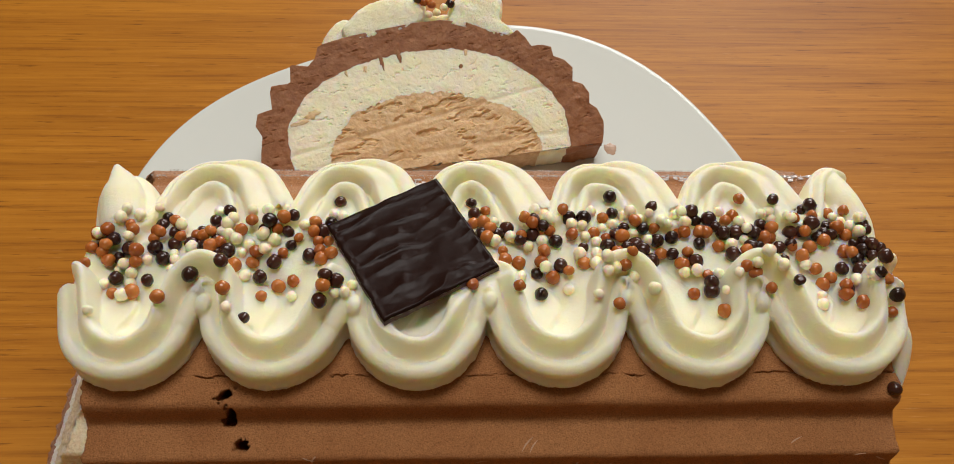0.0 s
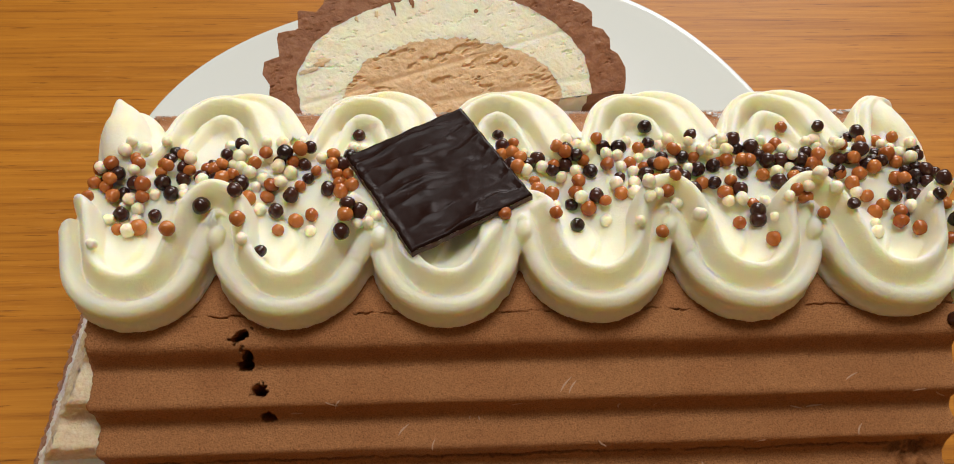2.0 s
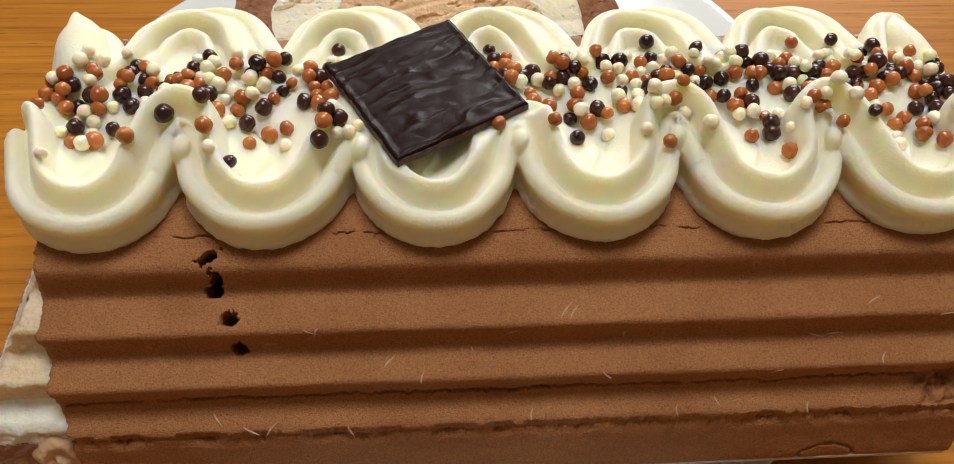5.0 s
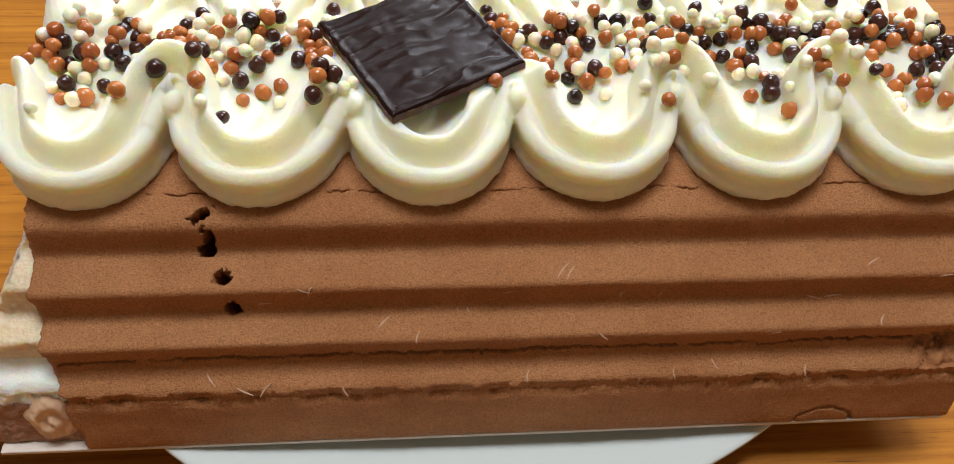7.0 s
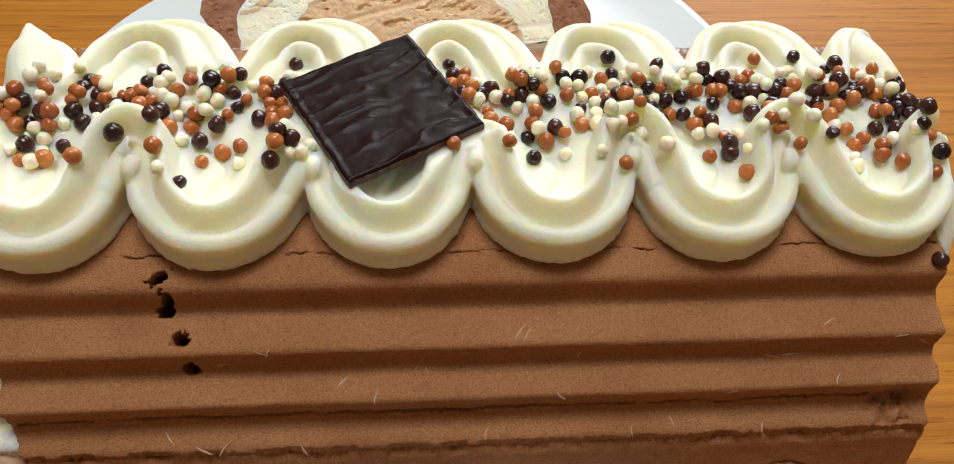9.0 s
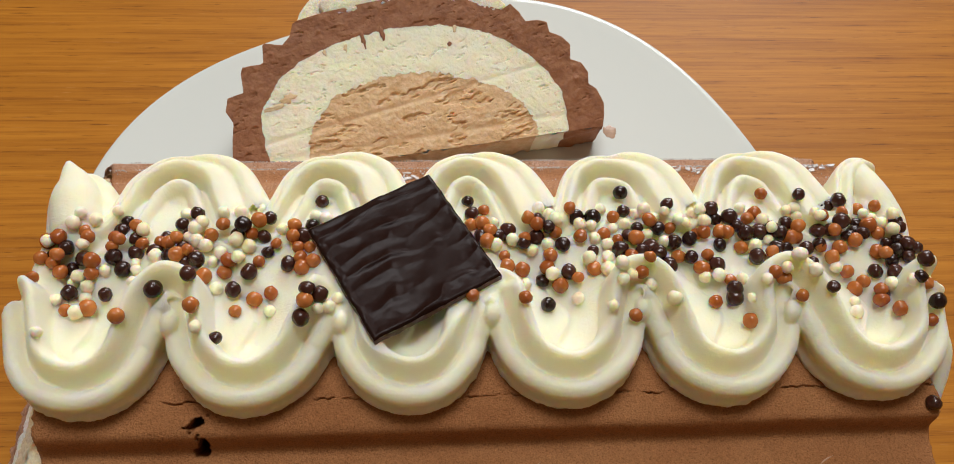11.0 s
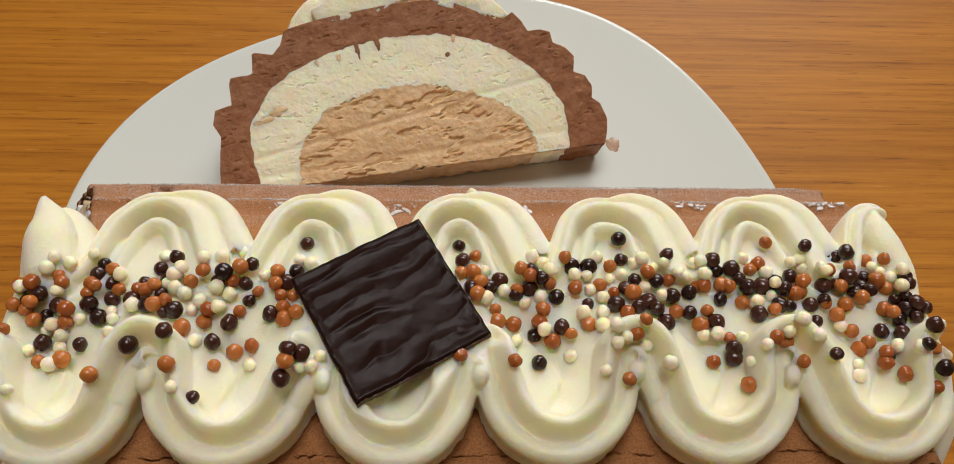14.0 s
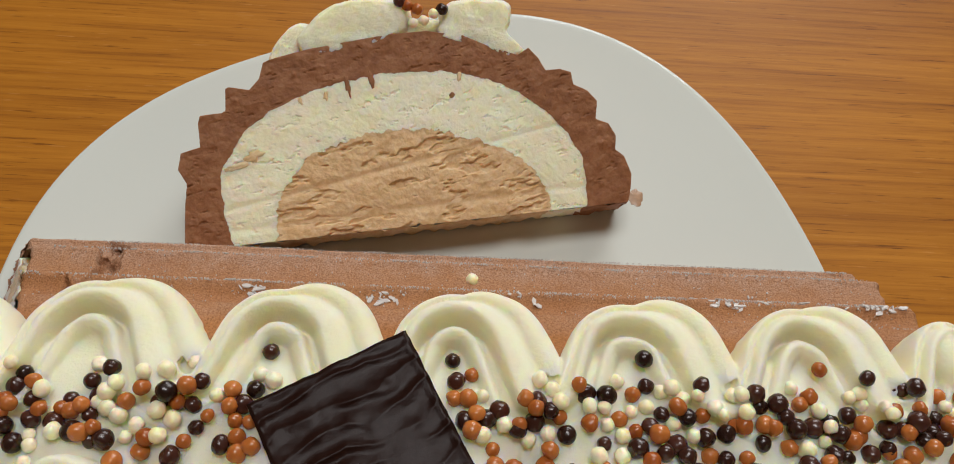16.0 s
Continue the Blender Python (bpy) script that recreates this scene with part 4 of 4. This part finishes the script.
def flake(x, k, size):
    o, z = spread[k]
    nx, nz = -slope[k, 1], slope[k, 0]
    ln = math.hypot(nx, nz)
    nrm = Vector((0, nx / ln, nz / ln)) if nz > 0 else Vector((0, -nx / ln, -nz / ln))
    nrm = Vector((0, abs(nrm.y), abs(nrm.z)))
    along = Vector((0, nrm.z, -nrm.y))
    turn, n = dice.uniform(0, 6.28), dice.choice((4, 5, 6))
    long, thin = size, size * dice.uniform(0.15, 0.7)
    lift = dice.uniform(-0.3, 0.5)
    start = len(verts)
    for side in (0.00035, 0.0):
        for i in range(n):
            a = 6.28 * i / n + dice.uniform(-0.3, 0.3)
            u, v = long * math.cos(a), thin * math.sin(a)
            u, v = u * math.cos(turn) - v * math.sin(turn), u * math.sin(turn) + v * math.cos(turn)
            p = Vector((x - 0.015 + u, o, z - BASE)) + along * v + nrm * (side + 0.0001 + max(0, lift * u * 0.6))
            verts.append(tuple(p))
    faces.append([start + i for i in range(n)])
    faces.append([start + n + i for i in reversed(range(n))])
    for i in range(n):
        faces.append([start + i, start + n + i, start + n + (i + 1) % n, start + (i + 1) % n])


for cx, ck, number in ((-0.044, 125, 40), (-0.041, 95, 16), (-0.010, 90, 26), (0.028, 95, 10), (0.075, 128, 50), (0.081, 100, 22), (0.103, 130, 26), (0.121, 110, 40), (0.058, 140, 18), (-0.02, 140, 12), (0.095, 148, 22)):
    for i in range(number):
        flake(cx + dice.gauss(0, 0.0036), min(175, max(70, int(dice.gauss(ck, 7)))), abs(dice.gauss(0.0005, 0.0004)) + 0.00015)
for i in range(3200):
    k = dice.randint(60, 300)
    x = dice.uniform(-0.098, 0.128)
    if rough(x, k * 0.001, 1, 0.02) + 0.3 > dice.random() * 0.6:
        flake(x, max(40, int(dice.gauss(k, 7))), dice.uniform(0.00007, 0.00024))
for i in range(6000):
    k, x = dice.choice(LIPS), dice.uniform(-0.100, 0.129)
    if 0.45 + 1.0 * rough(x, k * 0.01, 3, 0.010) > dice.random():
        flake(x, int(dice.gauss(k, 2.6)), dice.uniform(0.00008, 0.00022))
me = bpy.data.meshes.new("crystals")
me.from_pydata(verts, [], faces)
me.materials.append(FROST)
ob = new("crystals", me)
ob.parent = frost

# pale scuffs where the wrapper rubbed the chocolate
SCUFFS = [(0.0232, 117, 5, 0.9), (0.0250, 119, 4, 1.0), (0.101, 116, 4, 0.5), (-0.0385, 136, 3, -0.4), (-0.0370, 139, 3, 1.2), (-0.002, 176, 3, 1.4), (0.0005, 177, 3, 1.9),
          (-0.020, 186, 4, 0.8), (0.0625, 262, 4, -1.1), (0.052, 270, 3, 1.6), (-0.062, 262, 4, -1.0), (-0.054, 275, 4, -0.5), (-0.049, 274, 4, 0.9), (0.126, 152, 4, -0.6), (0.119, 138, 3, 0.2),
          (0.0100, 150, 3, 0.3), (0.0480, 158, 3, 1.0), (0.0870, 172, 4, -0.3), (0.0920, 171, 4, 0.1), (-0.0750, 168, 3, 0.7), (-0.0120, 205, 3, 1.3), (0.0330, 215, 3, -0.8), (0.0760, 222, 3, 0.5),
          (0.1040, 198, 3, 1.1), (0.0150, 268, 3, 1.4), (0.0860, 272, 3, 1.5), (-0.0300, 280, 3, -1.2), (0.0380, 160, 2, 1.5), (-0.0480, 158, 3, 0.1)]
fs = smooth_line(RIBS, 340)
for x0, k, size, turn in SCUFFS:
    o, z = fs[k]
    t = fs[min(339, k + 2)] - fs[k - 2]
    t = t / np.hypot(*t)
    down_face = Vector((0, -t[0], t[1]))
    outward = Vector((0, t[1], t[0])).normalized()
    outward = Vector((0, -abs(outward.y), abs(outward.z)))
    rows = []
    for f in np.linspace(-1, 1, 9):
        mid = Vector((x0 - 0.015, -o, z - BASE)) + (Vector((1, 0, 0)) * math.cos(turn) - down_face * math.sin(turn)) * f * size * 0.00055
        mid += Vector((1, 0, 0)) * 0.0004 * f * f
        side = (Vector((1, 0, 0)) * math.sin(turn) + down_face * math.cos(turn)) * 0.00030 * (1.05 - f * f)
        rows.append([mid - side - outward * 0.0003, mid - side * 0.5 + outward * 0.00014, mid + side * 0.5 + outward * 0.00014, mid + side - outward * 0.0003])
    grid_mesh("scuff", rows, PALE_CHOC, log)

# ---- pearls
from mathutils.bvhtree import BVHTree


def pearl_mesh(name, mat, radius, squash, seed):
    bm = bmesh.new()
    own = random.Random(seed)
    dents = [Vector((own.uniform(-1, 1), own.uniform(-1, 1), own.uniform(-0.3, 1))).normalized() for k in range(3)]
    bmesh.ops.create_icosphere(bm, subdivisions=3, radius=radius)
    for v in bm.verts:
        n = v.co.normalized()
        dent = sum(max(0.0, n.dot(d) - 0.80) for d in dents)
        v.co *= 1 + 0.09 * noise.noise(n * 1.5 + Vector((seed, 0, 0))) + 0.03 * noise.noise(n * 4 + Vector((seed, 3, 0))) - 0.55 * dent
        v.co.z *= squash
    me = bpy.data.meshes.new(name)
    bm.to_mesh(me)
    bm.free()
    me.polygons.foreach_set("use_smooth", [True] * len(me.polygons))
    me.materials.append(mat)
    return me


# where each pearl lies, in tenths of a millimetre along the log and out from its middle, third by third
DARK_CHOC_SPOTS_A = [(-999, -16), (-966, -4), (-950, -51), (-942, -122), (-917, -33), (-853, -125), (-848, -24), (-844, 63), (-833, 93), (-820, -57), (-804, 37), (-796, -8),
    (-742, -15), (-720, 36), (-706, -167), (-696, -38), (-688, 79), (-674, 4), (-668, 44), (-655, -54), (-648, 104), (-628, -56), (-615, -152), (-552, -280),
    (-534, 33), (-530, -126), (-517, 48), (-495, -78), (-466, 32), (-453, -16), (-451, 76), (-399, -48), (-363, 38), (-344, -249), (-343, 73), (-327, -192),
    (-323, 166), (-300, -191)]
DARK_CHOC_SPOTS_B = [(84, 159), (92, 108), (111, 11), (159, 20), (188, 40), (228, 1), (265, 19), (267, 54), (273, -99), (280, -180), (297, 37), (333, -8),
    (342, -87), (382, 89), (418, -21), (427, 84), (485, -36), (518, 13), (520, 112), (521, 175), (542, -46), (547, 44), (572, -24), (588, -52),
    (601, 37), (613, -82), (636, 105), (640, -5), (681, -48), (686, 4), (748, -76), (757, 90), (769, 67), (770, -11), (781, -167), (782, -149),
    (812, 75), (827, 46)]
DARK_CHOC_SPOTS_C = [(846, 18), (860, -60), (887, 24), (915, -39), (922, 36), (936, 7), (938, -48), (972, 57), (998, -206), (1007, -28), (1009, -80), (1021, 135),
    (1048, -16), (1055, 27), (1089, 27), (1114, 36), (1121, 128), (1134, 6), (1137, 120), (1160, 26), (1171, 4), (1182, 61), (1185, -100), (1188, -166),
    (1232, -113), (1234, -185), (1238, -72), (1248, -10), (1258, -140), (1258, -46), (1274, -8), (1276, -72), (1282, 47), (1283, -37), (1286, 25), (1296, -221),
    (1301, -52)]
CARAMEL_SPOTS_A = [(-1025, -32), (-1024, 27), (-1004, -125), (-993, -43), (-987, 20), (-979, -32), (-973, -66), (-941, -171), (-922, 35), (-911, 18), (-893, -73), (-891, -49),
    (-890, -166), (-853, 0), (-846, 23), (-835, 15), (-804, 70), (-779, 13), (-777, -244), (-732, 12), (-709, 5), (-689, 17), (-675, -46), (-649, -34),
    (-606, -94), (-604, -224), (-603, 31), (-573, 58), (-563, -64), (-551, -37), (-521, -184), (-496, 33), (-479, -141), (-477, 62), (-473, -47), (-438, -130),
    (-433, 10), (-389, 31), (-389, 68), (-375, 5)]
CARAMEL_SPOTS_B = [(-367, -32), (-360, -70), (-344, 0), (-332, -220), (-330, -58), (80, -183), (88, 66), (119, 64), (127, -13), (128, 126), (137, 25), (173, -45),
    (177, -83), (209, -217), (219, -82), (230, 8), (241, 59), (264, 37), (286, -72), (296, -43), (317, 29), (319, -118), (362, 96), (365, -105),
    (386, 20), (414, -77), (454, 34), (486, 4), (488, 91), (492, -244), (510, -65), (513, -149), (530, -128), (530, -8), (579, 57), (641, 46),
    (650, -38), (707, -81), (710, 24), (726, 21)]
CARAMEL_SPOTS_C = [(727, -46), (728, -177), (776, 28), (780, -115), (792, 20), (802, -246), (830, -17), (852, -168), (870, 81), (892, -160), (895, -57), (895, 101),
    (923, -214), (929, 164), (960, -7), (989, 12), (995, 32), (1050, -25), (1070, 61), (1077, -56), (1094, 14), (1100, -31), (1107, -97), (1122, -142),
    (1125, 66), (1144, -129), (1144, -15), (1175, -186), (1177, -161), (1201, 38), (1203, 113), (1210, -223), (1211, -37), (1221, -55), (1235, 27), (1241, 104),
    (1280, -259), (1283, -170)]
WHITE_SPOTS_A = [(-1013, 11), (-968, -146), (-965, -268), (-950, 49), (-944, -85), (-937, 79), (-927, -78), (-921, -2), (-912, -181), (-907, -127), (-905, 75), (-904, -101),
    (-863, -63), (-852, 102), (-793, -38), (-787, -97), (-786, -61), (-781, 51), (-733, -39), (-684, 120), (-660, 29), (-644, 49), (-638, 17), (-629, 65),
    (-615, 3), (-595, -39), (-593, -271), (-576, -14), (-573, 91), (-572, -123), (-536, 15), (-532, 104), (-524, -39), (-501, -3), (-483, 133), (-438, -176)]
WHITE_SPOTS_B = [(-420, 54), (-337, 109), (-307, 96), (-304, -218), (-278, -216), (-259, -184), (150, -21), (151, 76), (199, 9), (225, -126), (252, -20), (279, 115),
    (294, -7), (297, -97), (306, 91), (319, 56), (363, -154), (387, 56), (402, -51), (420, 56), (426, 21), (428, -239), (447, -90), (453, -50),
    (456, 122), (458, -140), (458, -5), (459, -178), (481, 51), (486, -157), (515, 61), (541, -165), (551, 99), (571, 25), (572, 102), (588, -219)]
WHITE_SPOTS_C = [(602, 85), (614, -1), (625, 81), (662, 56), (677, 41), (712, -107), (713, 91), (725, 87), (730, 47), (745, -108), (808, -197), (810, -117),
    (828, -185), (858, 121), (861, -26), (890, -149), (904, -7), (904, 61), (911, 18), (917, -132), (957, -166), (981, 97), (1007, 106), (1012, 84),
    (1046, 67), (1053, 48), (1081, -84), (1101, -217), (1107, -185), (1204, 83), (1214, -145), (1222, -183), (1222, 66), (1250, 54), (1263, 19), (1273, 62)]

surface = cream.data
seat = BVHTree.FromPolygons([cream_co for cream_co in (log.matrix_basis @ v.co for v in surface.vertices)], [tuple(p.vertices) for p in surface.polygons])
dice = random.Random(4)


def scatter(name, label, group, mat, spots, radius):
    kinds = [pearl_mesh(name, mat, radius, q, k * 3.1) for k, q in enumerate((0.92, 0.82, 0.98, 0.88, 0.95, 1.04))]
    laid = []
    for a, b in spots:
        x, y = a * 1e-4, MID + b * 1e-4
        hit = seat.ray_cast(Vector((x, y, 0.15)), Vector((0, 0, -1)))
        size = dice.uniform(0.80, 1.13)
        r = radius * size
        z = hit[0].z + min(1.1, 0.5 / max(0.3, hit[1].z)) * r if hit[0] else 0.075
        for px, py, pz, pr in placed:
            flat = math.hypot(x - px, y - py)
            gap = (r + pr) * 0.8
            if flat < gap:
                z = max(z, min(pz + math.sqrt(gap * gap - flat * flat), z + r * 0.6))
        placed.append((x, y, z, radius * size))
        ob = new(name, dice.choice(kinds))
        ob.location = (x, y, z)
        ob.rotation_euler = (dice.uniform(-0.9, 0.9), dice.uniform(-0.9, 0.9), dice.uniform(0, 6.28))
        ob.scale = (size * dice.uniform(0.95, 1.08), size, size)
        tagged(ob, label, "sugar pearl", group)



def lone(name, label, mat, radius, place):
    ob = new(name, pearl_mesh(name, mat, radius, 0.93, 5.0))
    ob.location = place
    tagged(ob, label, "sugar pearl")


SLICE_PEARLS = [("caramel_pearl", CARAMEL_PEARL, 0.0019, 7.0, 68.2), ("caramel_pearl", CARAMEL_PEARL, 0.0018, 3.9, 69.5), ("white_pearl", WHITE_PEARL, 0.0017, 8.6, 64.5),
                ("white_pearl", WHITE_PEARL, 0.0017, 12.0, 66.4), ("white_pearl", WHITE_PEARL, 0.0016, 5.2, 64.0), ("chocolate_pearl", DARK_PEARL, 0.0020, 14.8, 67.6), ("chocolate_pearl", DARK_PEARL, 0.0019, 1.6, 71.0)]
for kind, mat, radius, u, v in SLICE_PEARLS:
    lone(kind, "crisp pearl caught between the cream swirls of the slice", mat, radius, SO + on_face(u * 1e-3, v * 1e-3, 0.0005))
lone("chocolate_pearl", "glossy dark chocolate crisp pearl stuck to the end of the log", DARK_PEARL, 0.0021, (0.1290, MID - 0.0425, 0.0695))
lone("white_pearl", "ivory crisp pearl lying on the bare chocolate", WHITE_PEARL, 0.0016, (0.0135, MID + 0.0452, 0.0685))

placed = []
scatter("chocolate_pearl", "glossy dark chocolate crisp pearl on the cream", "dark pearls", DARK_PEARL, DARK_CHOC_SPOTS_A + DARK_CHOC_SPOTS_B + DARK_CHOC_SPOTS_C, 0.00212)
scatter("caramel_pearl", "orange-brown caramel crisp pearl on the cream", "caramel pearls", CARAMEL_PEARL, CARAMEL_SPOTS_A + CARAMEL_SPOTS_B + CARAMEL_SPOTS_C, 0.00197)
scatter("white_pearl", "ivory white chocolate crisp pearl on the cream", "white pearls", WHITE_PEARL, WHITE_SPOTS_A + WHITE_SPOTS_B + WHITE_SPOTS_C, 0.00180)
